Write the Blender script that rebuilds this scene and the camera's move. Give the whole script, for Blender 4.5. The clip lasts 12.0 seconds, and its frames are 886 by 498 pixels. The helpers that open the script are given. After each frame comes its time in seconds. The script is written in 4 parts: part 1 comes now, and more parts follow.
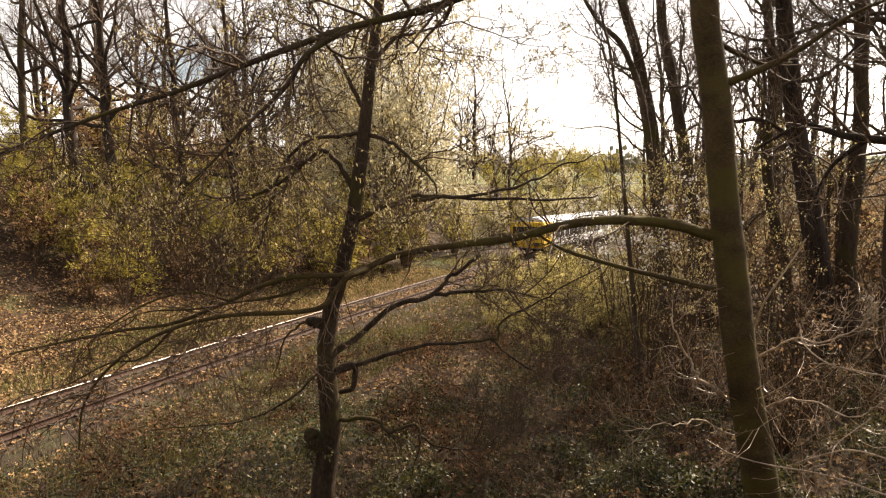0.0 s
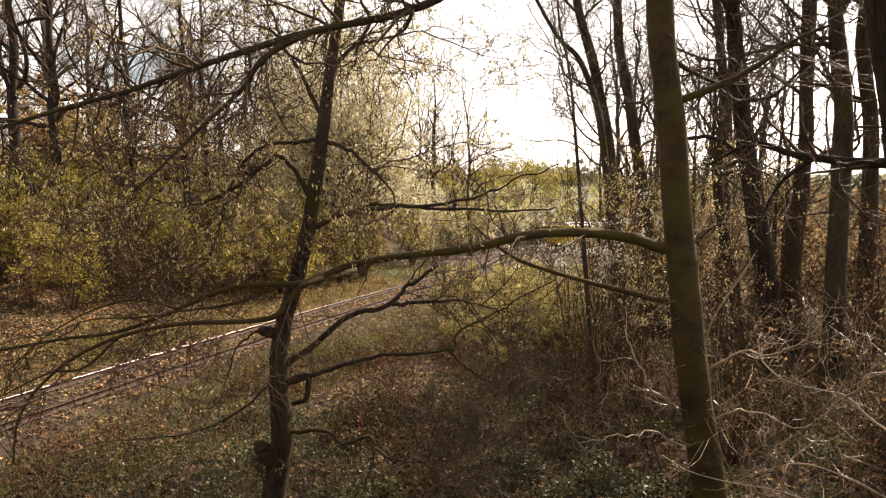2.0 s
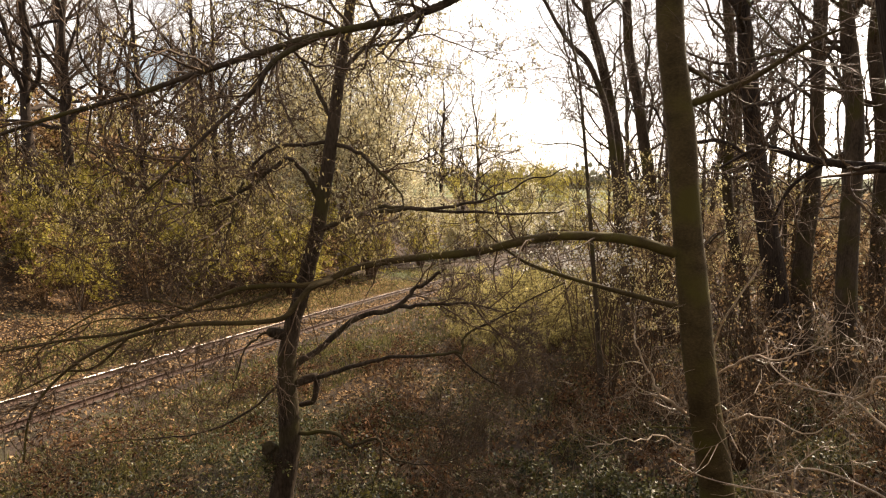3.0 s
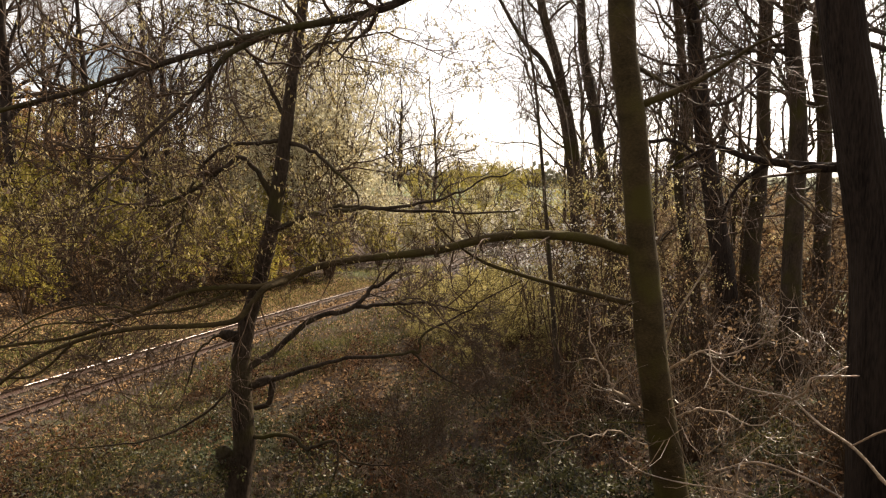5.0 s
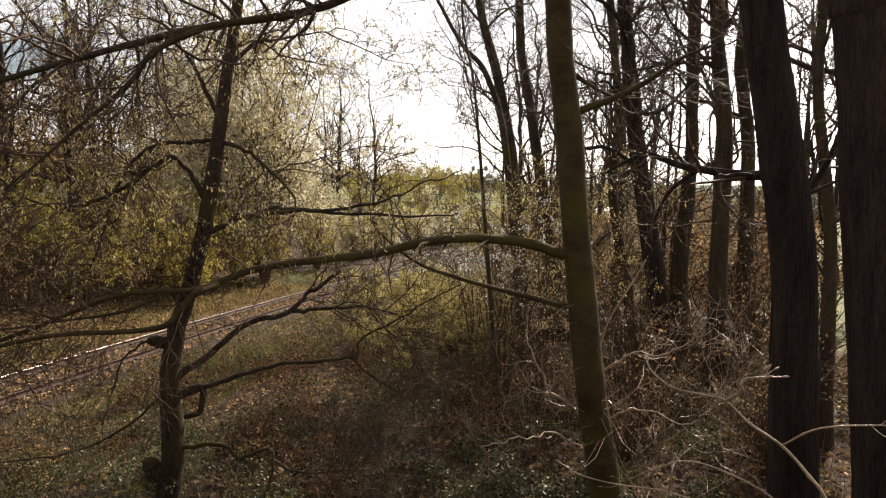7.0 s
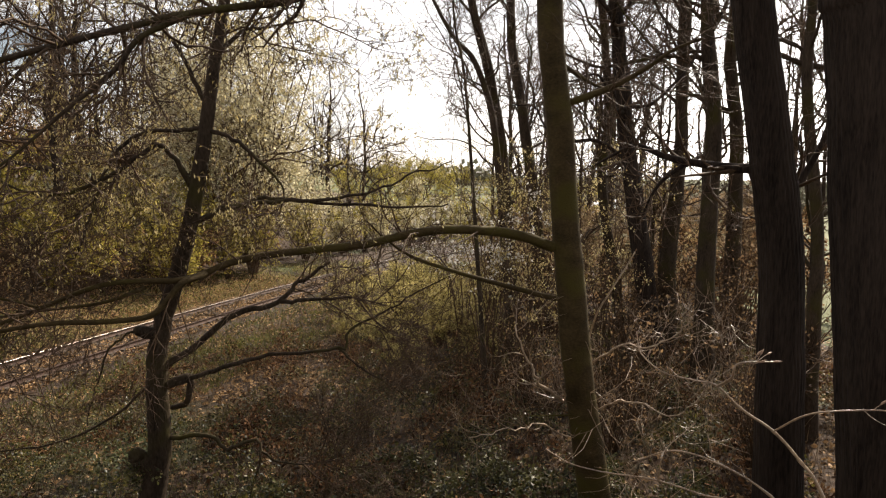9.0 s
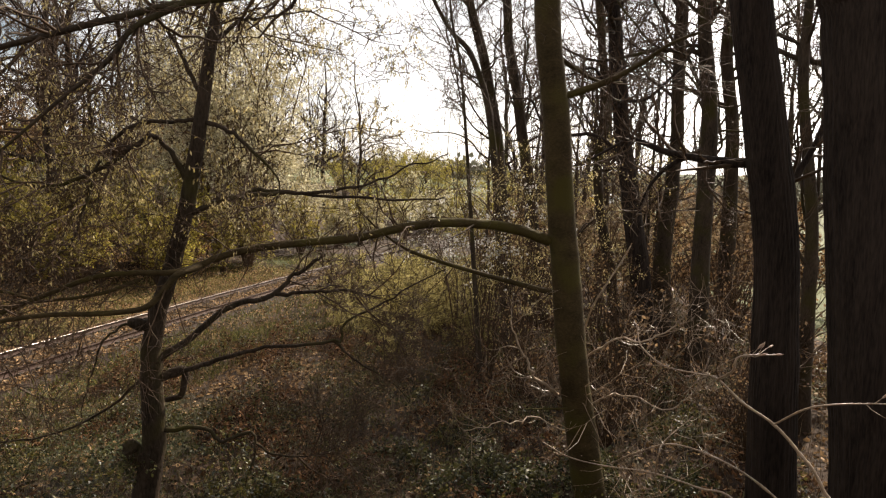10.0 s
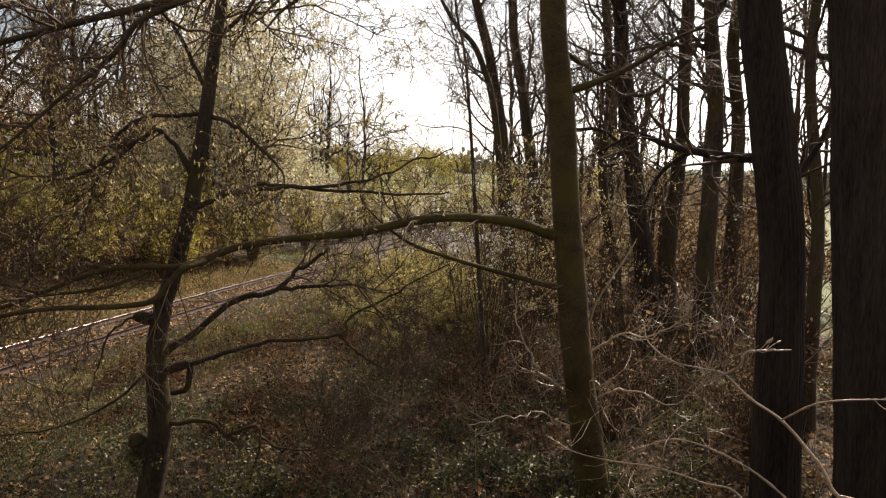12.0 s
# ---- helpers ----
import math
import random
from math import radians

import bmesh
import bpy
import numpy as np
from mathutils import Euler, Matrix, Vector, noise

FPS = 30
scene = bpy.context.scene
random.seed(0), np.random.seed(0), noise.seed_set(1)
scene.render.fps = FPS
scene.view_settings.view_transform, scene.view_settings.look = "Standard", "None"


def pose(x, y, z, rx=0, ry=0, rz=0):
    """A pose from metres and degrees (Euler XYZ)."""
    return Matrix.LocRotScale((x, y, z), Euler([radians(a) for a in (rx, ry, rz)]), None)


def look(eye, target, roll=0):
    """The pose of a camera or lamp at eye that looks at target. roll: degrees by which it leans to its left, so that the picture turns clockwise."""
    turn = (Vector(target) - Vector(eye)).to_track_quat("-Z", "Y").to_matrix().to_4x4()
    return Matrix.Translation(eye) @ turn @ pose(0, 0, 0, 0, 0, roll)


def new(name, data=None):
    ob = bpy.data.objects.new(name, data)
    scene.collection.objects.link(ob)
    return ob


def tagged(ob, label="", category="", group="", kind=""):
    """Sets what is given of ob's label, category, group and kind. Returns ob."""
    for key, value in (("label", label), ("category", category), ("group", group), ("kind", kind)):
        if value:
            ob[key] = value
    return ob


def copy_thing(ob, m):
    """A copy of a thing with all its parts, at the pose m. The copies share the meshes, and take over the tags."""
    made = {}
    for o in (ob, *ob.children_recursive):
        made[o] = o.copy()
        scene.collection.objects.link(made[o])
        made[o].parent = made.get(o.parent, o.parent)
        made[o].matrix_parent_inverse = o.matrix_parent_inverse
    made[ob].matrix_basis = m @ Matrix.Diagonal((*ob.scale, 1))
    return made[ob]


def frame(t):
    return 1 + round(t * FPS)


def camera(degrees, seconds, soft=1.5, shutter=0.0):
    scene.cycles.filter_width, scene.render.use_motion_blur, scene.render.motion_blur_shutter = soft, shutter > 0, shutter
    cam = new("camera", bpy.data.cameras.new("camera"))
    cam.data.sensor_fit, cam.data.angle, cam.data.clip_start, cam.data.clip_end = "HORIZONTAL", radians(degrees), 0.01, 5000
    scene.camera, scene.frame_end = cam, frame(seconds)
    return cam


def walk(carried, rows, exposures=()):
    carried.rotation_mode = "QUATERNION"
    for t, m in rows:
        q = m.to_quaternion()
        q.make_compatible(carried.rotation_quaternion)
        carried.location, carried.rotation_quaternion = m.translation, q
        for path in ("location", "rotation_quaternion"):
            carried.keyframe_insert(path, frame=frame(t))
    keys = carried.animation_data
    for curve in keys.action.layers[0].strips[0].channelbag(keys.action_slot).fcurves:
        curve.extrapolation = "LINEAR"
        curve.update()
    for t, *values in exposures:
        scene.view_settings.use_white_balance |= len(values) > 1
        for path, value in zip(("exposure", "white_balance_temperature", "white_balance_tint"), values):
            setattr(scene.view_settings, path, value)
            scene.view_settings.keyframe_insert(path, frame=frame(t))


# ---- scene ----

def aim(eye, yaw, pitch, roll):
    """A pose at the lookout: yaw to the left of +y, pitch up, roll leaning left, in degrees."""
    a, b = radians(yaw), radians(pitch)
    way = Vector((-math.sin(a) * math.cos(b), math.cos(a) * math.cos(b), math.sin(b)))
    return look(eye, Vector(eye) + way, roll)


cam = camera(67.9, 12.0, soft=1.2)
walk(cam, [(t, aim((x, y, z), yaw, pitch, roll)) for t, yaw, pitch, roll, x, y, z in (
    (0.0, 8.65, -7.27, -1.59, -0.015, -0.067, 6.014), (0.5, 8.30, -7.06, -1.59, -0.015, -0.050, 6.011), (1.0, 6.68, -6.75, -0.99, -0.026, -0.031, 6.008),
    (1.5, 6.21, -6.39, -0.85, -0.023, -0.025, 6.008), (2.0, 4.95, -6.48, -0.31, -0.016, -0.010, 6.008), (2.5, 5.70, -6.21, -0.05, -0.023, -0.022, 6.004),
    (4.5, 3.94, -6.38, -0.38, 0.009, -0.022, 6.024), (5.0, 2.06, -6.37, -0.07, 0.008, 0.004, 6.015), (5.5, -0.03, -6.37, 0.34, 0.001, 0.018, 6.008),
    (6.0, -2.48, -5.96, 0.64, 0.013, 0.029, 6.009), (6.5, -3.46, -5.89, 0.44, 0.027, 0.036, 6.013), (7.0, -3.25, -6.01, 0.71, 0.012, 0.041, 6.007),
    (9.0, -4.19, -6.62, 1.15, 0.013, 0.062, 5.986), (9.5, -4.41, -7.00, 1.41, 0.004, 0.064, 5.983), (10.0, -4.63, -7.17, 1.47, 0.006, 0.074, 5.980),
    (10.5, -4.55, -7.39, 1.36, 0.009, 0.074, 5.981), (11.0, -3.73, -7.11, 1.31, 0.006, 0.068, 5.982), (11.5, -3.96, -7.45, 1.41, 0.007, 0.076, 5.977),
    (12.0, -4.27, -7.64, 1.55, 0.002, 0.076, 5.979))],
    exposures=[(0.0, 1.27, 7420, 14), (2.5, 1.27, 7420, 14), (4.5, 1.23, 7320, 14), (5.5, 0.74, 7020, 13), (6.5, 0.91, 6870, 12), (9.0, 0.85, 6870, 12), (12.0, 0.81, 6870, 12)])

# ---- light ----
SUN_TURN, SUN_HEIGHT = radians(39), radians(36)   # to the right of +y, above the horizon
world = bpy.data.worlds.new("world")
scene.world = world
world.use_nodes = True
nt = world.node_tree
bg = nt.nodes["Background"]
sky = nt.nodes.new("ShaderNodeTexSky")
sky.sky_type, sky.sun_disc = "NISHITA", False
sky.sun_elevation, sky.sun_rotation = SUN_HEIGHT, SUN_TURN
sky.dust_density = 2.0
geo = nt.nodes.new("ShaderNodeTexCoord")
stretch = nt.nodes.new("ShaderNodeMapping")
stretch.inputs["Scale"].default_value = (1.6, 1.6, 5.0)
nt.links.new(geo.outputs["Generated"], stretch.inputs["Vector"])
cloud = nt.nodes.new("ShaderNodeTexNoise")
cloud.inputs["Scale"].default_value, cloud.inputs["Detail"].default_value = 2.2, 7
nt.links.new(stretch.outputs[0], cloud.inputs["Vector"])
ramp = nt.nodes.new("ShaderNodeValToRGB")
ramp.color_ramp.elements[0].position, ramp.color_ramp.elements[1].position = 0.28, 0.52
nt.links.new(cloud.outputs["Fac"], ramp.inputs["Fac"])
mix = nt.nodes.new("ShaderNodeMix")
mix.data_type = "RGBA"
grey = nt.nodes.new("ShaderNodeHueSaturation")
grey.inputs["Saturation"].default_value, grey.inputs["Value"].default_value = 0.14, 2.35
nt.links.new(sky.outputs["Color"], grey.inputs["Color"])
nt.links.new(grey.outputs["Color"], mix.inputs["B"])
nt.links.new(ramp.outputs["Color"], mix.inputs["Factor"])
nt.links.new(sky.outputs["Color"], mix.inputs["A"])
nt.links.new(mix.outputs["Result"], bg.inputs["Color"])
bg.inputs["Strength"].default_value = 0.063

sun = new("sun", bpy.data.lights.new("sun", "SUN"))
sun.data.energy, sun.data.angle, sun.data.color = 5.0, radians(0.55), (1.0, 0.90, 0.76)
sun_way = Vector((math.sin(SUN_TURN) * math.cos(SUN_HEIGHT), math.cos(SUN_TURN) * math.cos(SUN_HEIGHT), math.sin(SUN_HEIGHT)))
sun.matrix_world = look(sun_way * 50, (0, 0, 0))


# ---- materials ----
def material(name, dark, light, scale=8.0, rough=0.85, bump=0.0, bump_scale=40.0, metal=0.0, spread=0.0, through_light=0.0,
             stretch_z=1.0, third=None, gloss=0.3, island=False):
    """A mottled surface: two colours by noise at two scales, optional third colour in patches, bump, and light that passes through."""
    m = bpy.data.materials.new(name)
    m.use_nodes = True
    t = m.node_tree
    n, l = t.nodes, t.links
    b = n["Principled BSDF"]
    b.inputs["Roughness"].default_value, b.inputs["Metallic"].default_value = rough, metal
    b.inputs["Specular IOR Level"].default_value = gloss
    co = n.new("ShaderNodeTexCoord")
    mp = n.new("ShaderNodeMapping")
    mp.inputs["Scale"].default_value = (1, 1, stretch_z)
    l.new(co.outputs["Object"], mp.inputs["Vector"])
    big, fine = n.new("ShaderNodeTexNoise"), n.new("ShaderNodeTexNoise")
    for node, s in ((big, scale), (fine, scale * 7.3)):
        node.inputs["Scale"].default_value, node.inputs["Detail"].default_value = s, 6
        l.new(mp.outputs[0], node.inputs["Vector"])
    add = n.new("ShaderNodeMath")
    add.operation = "MULTIPLY_ADD"
    l.new(fine.outputs["Fac"], add.inputs[0])
    add.inputs[1].default_value = 0.5
    half = n.new("ShaderNodeMath")
    half.operation = "MULTIPLY"
    half.inputs[1].default_value = 0.5
    l.new(big.outputs["Fac"], half.inputs[0])
    l.new(half.outputs[0], add.inputs[2])
    value = add.outputs[0]
    if island:
        g = n.new("ShaderNodeNewGeometry")
        both = n.new("ShaderNodeMath")
        both.operation = "MULTIPLY_ADD"
        l.new(g.outputs["Random Per Island"], both.inputs[0])
        both.inputs[1].default_value = 0.6
        both.inputs[2].default_value = -0.3
        plus = n.new("ShaderNodeMath")
        l.new(both.outputs[0], plus.inputs[0])
        l.new(value, plus.inputs[1])
        value = plus.outputs[0]
    r = n.new("ShaderNodeValToRGB")
    r.color_ramp.elements[0].position, r.color_ramp.elements[1].position = 0.36, 0.66
    r.color_ramp.elements[0].color, r.color_ramp.elements[1].color = (*dark, 1), (*light, 1)
    l.new(value, r.inputs["Fac"])
    colour = r.outputs["Color"]
    if third:
        patch = n.new("ShaderNodeTexNoise")
        patch.inputs["Scale"].default_value, patch.inputs["Detail"].default_value = third[1], 4
        l.new(co.outputs["Object"], patch.inputs["Vector"])
        pr = n.new("ShaderNodeValToRGB")
        pr.color_ramp.elements[0].position, pr.color_ramp.elements[1].position = third[2], third[2] + 0.14
        l.new(patch.outputs["Fac"], pr.inputs["Fac"])
        mx = n.new("ShaderNodeMix")
        mx.data_type = "RGBA"
        l.new(pr.outputs["Color"], mx.inputs["Factor"])
        l.new(colour, mx.inputs["A"])
        mx.inputs["B"].default_value = (*third[0], 1)
        colour = mx.outputs["Result"]
    l.new(colour, b.inputs["Base Color"])
    if bump:
        bn = n.new("ShaderNodeTexNoise")
        bn.inputs["Scale"].default_value, bn.inputs["Detail"].default_value = bump_scale, 5
        l.new(mp.outputs[0], bn.inputs["Vector"])
        bb = n.new("ShaderNodeBump")
        bb.inputs["Strength"].default_value, bb.inputs["Distance"].default_value = bump, 0.02
        l.new(bn.outputs["Fac"], bb.inputs["Height"])
        l.new(bb.outputs[0], b.inputs["Normal"])
    if through_light:
        tr = n.new("ShaderNodeBsdfTranslucent")
        l.new(colour, tr.inputs["Color"])
        ms = n.new("ShaderNodeMixShader")
        ms.inputs[0].default_value = through_light
        l.new(b.outputs[0], ms.inputs[1])
        l.new(tr.outputs[0], ms.inputs[2])
        l.new(ms.outputs[0], n["Material Output"].inputs["Surface"])
    return m


BARK = material("bark", (0.02, 0.014, 0.009), (0.085, 0.06, 0.04), 6, 0.85, 0.6, 30, stretch_z=0.35, third=((0.055, 0.046, 0.012), 1.2, 0.52), gloss=0.15)
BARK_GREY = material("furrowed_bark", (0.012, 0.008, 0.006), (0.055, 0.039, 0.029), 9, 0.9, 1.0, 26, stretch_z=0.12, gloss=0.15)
BARK_SMOOTH = material("smooth_beech_bark", (0.035, 0.024, 0.009), (0.088, 0.06, 0.025), 4, 0.8, 0.45, 45, stretch_z=1.6, third=((0.075, 0.06, 0.014), 1.5, 0.5), gloss=0.15)
TWIG = material("twig_bark", (0.035, 0.019, 0.010), (0.12, 0.072, 0.036), 5, 0.65, gloss=0.25)
TWIG_PALE = material("pale_young_bark", (0.13, 0.082, 0.046), (0.42, 0.29, 0.175), 20, 0.34, 0.2, 120, gloss=0.7)
# pale dead wood, lightened further in colour to stand for sun on it
SUNLIT_DEADWOOD = material("sunlit_dead_wood", (0.28, 0.20, 0.13), (0.58, 0.45, 0.32), 14, 0.6, 0.25, 90, gloss=0.4)
BUD = material("bud", (0.18, 0.10, 0.06), (0.36, 0.24, 0.16), 60, 0.45)
GROUND = material("forest_floor", (0.016, 0.009, 0.005), (0.075, 0.043, 0.023), 1.6, 0.95, 1.0, 22, third=((0.06, 0.075, 0.025), 0.22, 0.55))
BALLAST = material("overgrown_ballast", (0.014, 0.009, 0.006), (0.06, 0.037, 0.024), 9, 0.95, 1.0, 30, third=((0.04, 0.042, 0.016), 0.6, 0.58))
FIELD = material("field_grass", (0.055, 0.066, 0.016), (0.11, 0.12, 0.034), 0.1, 0.9)
DRY_LEAF = material("dry_leaf", (0.07, 0.036, 0.016), (0.47, 0.30, 0.15), 3, 0.7, through_light=0.3, island=True, gloss=0.25)
SALLOW = material("sallow_leaf", (0.22, 0.18, 0.055), (0.60, 0.51, 0.21), 1.5, 0.5, through_light=0.6, island=True)
TAN_LEAF = material("clinging_beech_leaf", (0.15, 0.10, 0.053), (0.33, 0.24, 0.145), 3, 0.6, through_light=0.5, island=True, gloss=0.2)
BRAMBLE = material("bramble_leaf", (0.026, 0.029, 0.009), (0.16, 0.135, 0.035), 2, 0.42, through_light=0.4, island=True, gloss=0.45)
SPRING = material("spring_leaf", (0.19, 0.155, 0.03), (0.45, 0.38, 0.085), 1.5, 0.5, through_light=0.55, island=True)
CATKIN = material("catkin", (0.38, 0.33, 0.19), (0.66, 0.61, 0.42), 2, 0.6, through_light=0.5, island=True)
HORNBEAM = material("hornbeam_catkin", (0.34, 0.26, 0.10), (0.62, 0.52, 0.27), 1.2, 0.55, through_light=0.6, island=True, gloss=0.3)
BLOSSOM = material("blossom", (0.62, 0.58, 0.52), (0.82, 0.79, 0.74), 4, 0.6, through_light=0.45, island=True)
BRACKEN = material("dead_bracken", (0.035, 0.016, 0.008), (0.20, 0.105, 0.05), 2, 0.75, through_light=0.25, island=True, gloss=0.15)
GRASS = material("grass", (0.045, 0.052, 0.012), (0.16, 0.155, 0.04), 1, 0.6, through_light=0.4, island=True)
IVY = material("ivy_leaf", (0.022, 0.025, 0.008), (0.115, 0.108, 0.032), 2, 0.5, through_light=0.3, island=True, gloss=0.4)
DRY_GRASS = material("dry_grass", (0.17, 0.14, 0.05), (0.46, 0.38, 0.18), 1.2, 0.6, through_light=0.45, island=True)
STRAW = material("dead_stalk", (0.16, 0.11, 0.06), (0.40, 0.31, 0.19), 3, 0.7, through_light=0.2, island=True)
RAIL_SIDE = material("rusty_steel", (0.025, 0.012, 0.008), (0.075, 0.038, 0.024), 15, 0.8, 0.3, 60)
RAIL_TOP = material("polished_rail_steel", (0.13, 0.11, 0.095), (0.24, 0.20, 0.17), 8, 0.27, metal=1.0)
SLEEPER = material("weathered_sleeper", (0.03, 0.022, 0.015), (0.10, 0.075, 0.055), 6, 0.9, 0.6, 30)
# haze of distance mixed into the colour of the skyline woods
HAZED_WOOD = material("hazed_far_wood", (0.16, 0.15, 0.11), (0.30, 0.28, 0.20), 0.2, 0.9, island=True)
YELLOW = material("yellow_paint", (0.62, 0.38, 0.02), (0.75, 0.48, 0.03), 0.8, 0.35, gloss=0.5)
WHITE = material("white_paint", (0.55, 0.55, 0.56), (0.74, 0.74, 0.75), 0.7, 0.35, gloss=0.5)
ROOF = material("pale_roof_paint", (0.42, 0.42, 0.46), (0.6, 0.6, 0.64), 0.9, 0.3, gloss=0.5)
GLASS_DARK = material("tinted_glass", (0.015, 0.017, 0.02), (0.03, 0.033, 0.036), 1, 0.06, gloss=0.6)
UNDER = material("dirty_black_steel", (0.012, 0.011, 0.01), (0.04, 0.034, 0.03), 3, 0.7)


# ---- building blocks ----
def mesh_object(name, verts, faces, mat, parent=None, label="", smooth=True):
    me = bpy.data.meshes.new(name)
    verts, faces = np.asarray(verts, np.float32), np.asarray(faces, np.int32)
    k = faces.shape[1]
    me.vertices.add(len(verts))
    me.vertices.foreach_set("co", verts.ravel())
    me.loops.add(faces.size)
    me.loops.foreach_set("vertex_index", faces.ravel())
    me.polygons.add(len(faces))
    me.polygons.foreach_set("loop_start", np.arange(0, faces.size, k, dtype=np.int32))
    me.polygons.foreach_set("use_smooth", np.full(len(faces), smooth, bool))
    me.update(calc_edges=True)
    me.validate()
    me.materials.append(mat)
    ob = new(name, me)
    ob.parent = parent
    if label:
        tagged(ob, label)
    return ob


def part(name, bm, mat, parent=None, label=""):
    me = bpy.data.meshes.new(name)
    bm.to_mesh(me)
    bm.free()
    me.materials.append(mat)
    ob = new(name, me)
    ob.parent = parent
    return tagged(ob, label)


def box(bm, lo, hi, bevel=0.0):
    made = bmesh.ops.create_cube(bm, size=1)["verts"]
    lo, hi = Vector(lo), Vector(hi)
    for v in made:
        v.co = Vector([(a + b) / 2 + c * (b - a) for a, b, c in zip(lo, hi, v.co)])
    if bevel:
        edges = {e for v in made for e in v.link_edges}
        bmesh.ops.bevel(bm, geom=list(edges), offset=bevel, segments=2, affect="EDGES", profile=0.6)
    return bm


def smooth_path(points, n):
    """n points on a Catmull-Rom curve through the given points."""
    p = np.array(points, float)
    p = np.vstack([2 * p[0] - p[1], p, 2 * p[-1] - p[-2]])
    t = np.linspace(0, len(p) - 3 - 1e-6, n)
    i = t.astype(int)
    f = (t - i)[:, None]
    a, b, c, d = p[i], p[i + 1], p[i + 2], p[i + 3]
    return 0.5 * (2 * b + (c - a) * f + (2 * a - 5 * b + 4 * c - d) * f**2 + (3 * b - a - 3 * c + d) * f**3)


def tubes(paths, radii, sides):
    """Vertices and quads of round branches: paths (m, n, 3), radii (m, n)."""
    m, n, _ = paths.shape
    tan = np.gradient(paths, axis=1)
    tan /= np.linalg.norm(tan, axis=2, keepdims=True) + 1e-9
    ref = np.where(np.abs(tan[:, :1, 2:3]) > 0.8, np.array([1.0, 0, 0]), np.array([0, 0, 1.0]))
    u = np.cross(tan, ref)
    u /= np.linalg.norm(u, axis=2, keepdims=True) + 1e-9
    v = np.cross(tan, u)
    a = np.linspace(0, 2 * np.pi, sides, endpoint=False)
    ring = u[:, :, None] * np.cos(a)[:, None] + v[:, :, None] * np.sin(a)[:, None]
    verts = (paths[:, :, None] + ring * radii[:, :, None, None]).reshape(-1, 3)
    i = np.arange(m * n * sides).reshape(m, n, sides)
    j = np.roll(i, -1, axis=2)
    faces = np.stack([i[:, :-1], j[:, :-1], j[:, 1:], i[:, 1:]], -1).reshape(-1, 4)
    return verts, faces


def joined(chunks):
    verts, faces, at = [], [], 0
    for v, f in chunks:
        verts.append(v)
        faces.append(f + at)
        at += len(v)
    return np.vstack(verts), np.vstack(faces)


def furrowed(rng, path, radius, ridges):
    """A trunk with upright ridges of bark that split, wander and break across."""
    n, sides = 150, ridges * 5
    t = np.linspace(0, 1, n)
    old = np.linspace(0, 1, len(path))
    p = np.stack([np.interp(t, old, path[:, k]) for k in range(3)], 1)
    r = np.interp(t, old, radius)
    v, f = tubes(p[None], r[None], sides)
    v = v.reshape(n, sides, 3)
    a = np.arange(sides) / sides * 2 * np.pi
    shift = np.cumsum(rng.normal(scale=0.10, size=n))[:, None] + 0.5 * np.sin(3 * a + 9 * t[:, None])
    wave = np.abs(np.sin(a * ridges / 2 + shift)) ** 0.7
    broken = rng.uniform(0.75, 1.1, (n, sides))
    grow = 1 + 0.055 * (wave * broken - 0.5)
    v = p[:, None] + (v - p[:, None]) * grow[..., None]
    return v.reshape(-1, 3), f


def sprout(rng, paths, radii, k, length, t0=0.25, t1=1.0, open_angle=(35, 75), up=0.15, n=5, wobble=0.25, thin=0.5, floor=0.002, tip=0.35):
    """k side branches on each path; length (low, high) metres. Returns their paths and radii."""
    m, q, _ = paths.shape
    t = rng.uniform(t0, t1, (m, k)) * (q - 1)
    i = np.minimum(t.astype(int), q - 2)
    f = (t - i)[..., None]
    row = np.arange(m)[:, None]
    start = paths[row, i] * (1 - f) + paths[row, i + 1] * f
    r = radii[row, i] * (1 - f[..., 0]) + radii[row, i + 1] * f[..., 0]
    tan = paths[row, i + 1] - paths[row, i]
    tan /= np.linalg.norm(tan, axis=2, keepdims=True) + 1e-9
    side = np.cross(tan, rng.normal(size=tan.shape))
    side /= np.linalg.norm(side, axis=2, keepdims=True) + 1e-9
    a = np.radians(rng.uniform(*open_angle, (m, k)))[..., None]
    way = tan * np.cos(a) + side * np.sin(a)
    step = rng.uniform(*length, (m, k))[..., None] / (n - 1) * (1.15 - 0.5 * t[..., None] / (q - 1))
    out = np.empty((m, k, n, 3))
    out[:, :, 0] = start
    for s in range(1, n):
        way = way + rng.normal(scale=wobble, size=way.shape) + np.array([0, 0, up])
        way /= np.linalg.norm(way, axis=2, keepdims=True)
        out[:, :, s] = out[:, :, s - 1] + way * step
    r0 = np.maximum(r * thin, floor)
    rr = r0[..., None] * np.linspace(1, tip, n)
    return out.reshape(m * k, n, 3), rr.reshape(m * k, n)


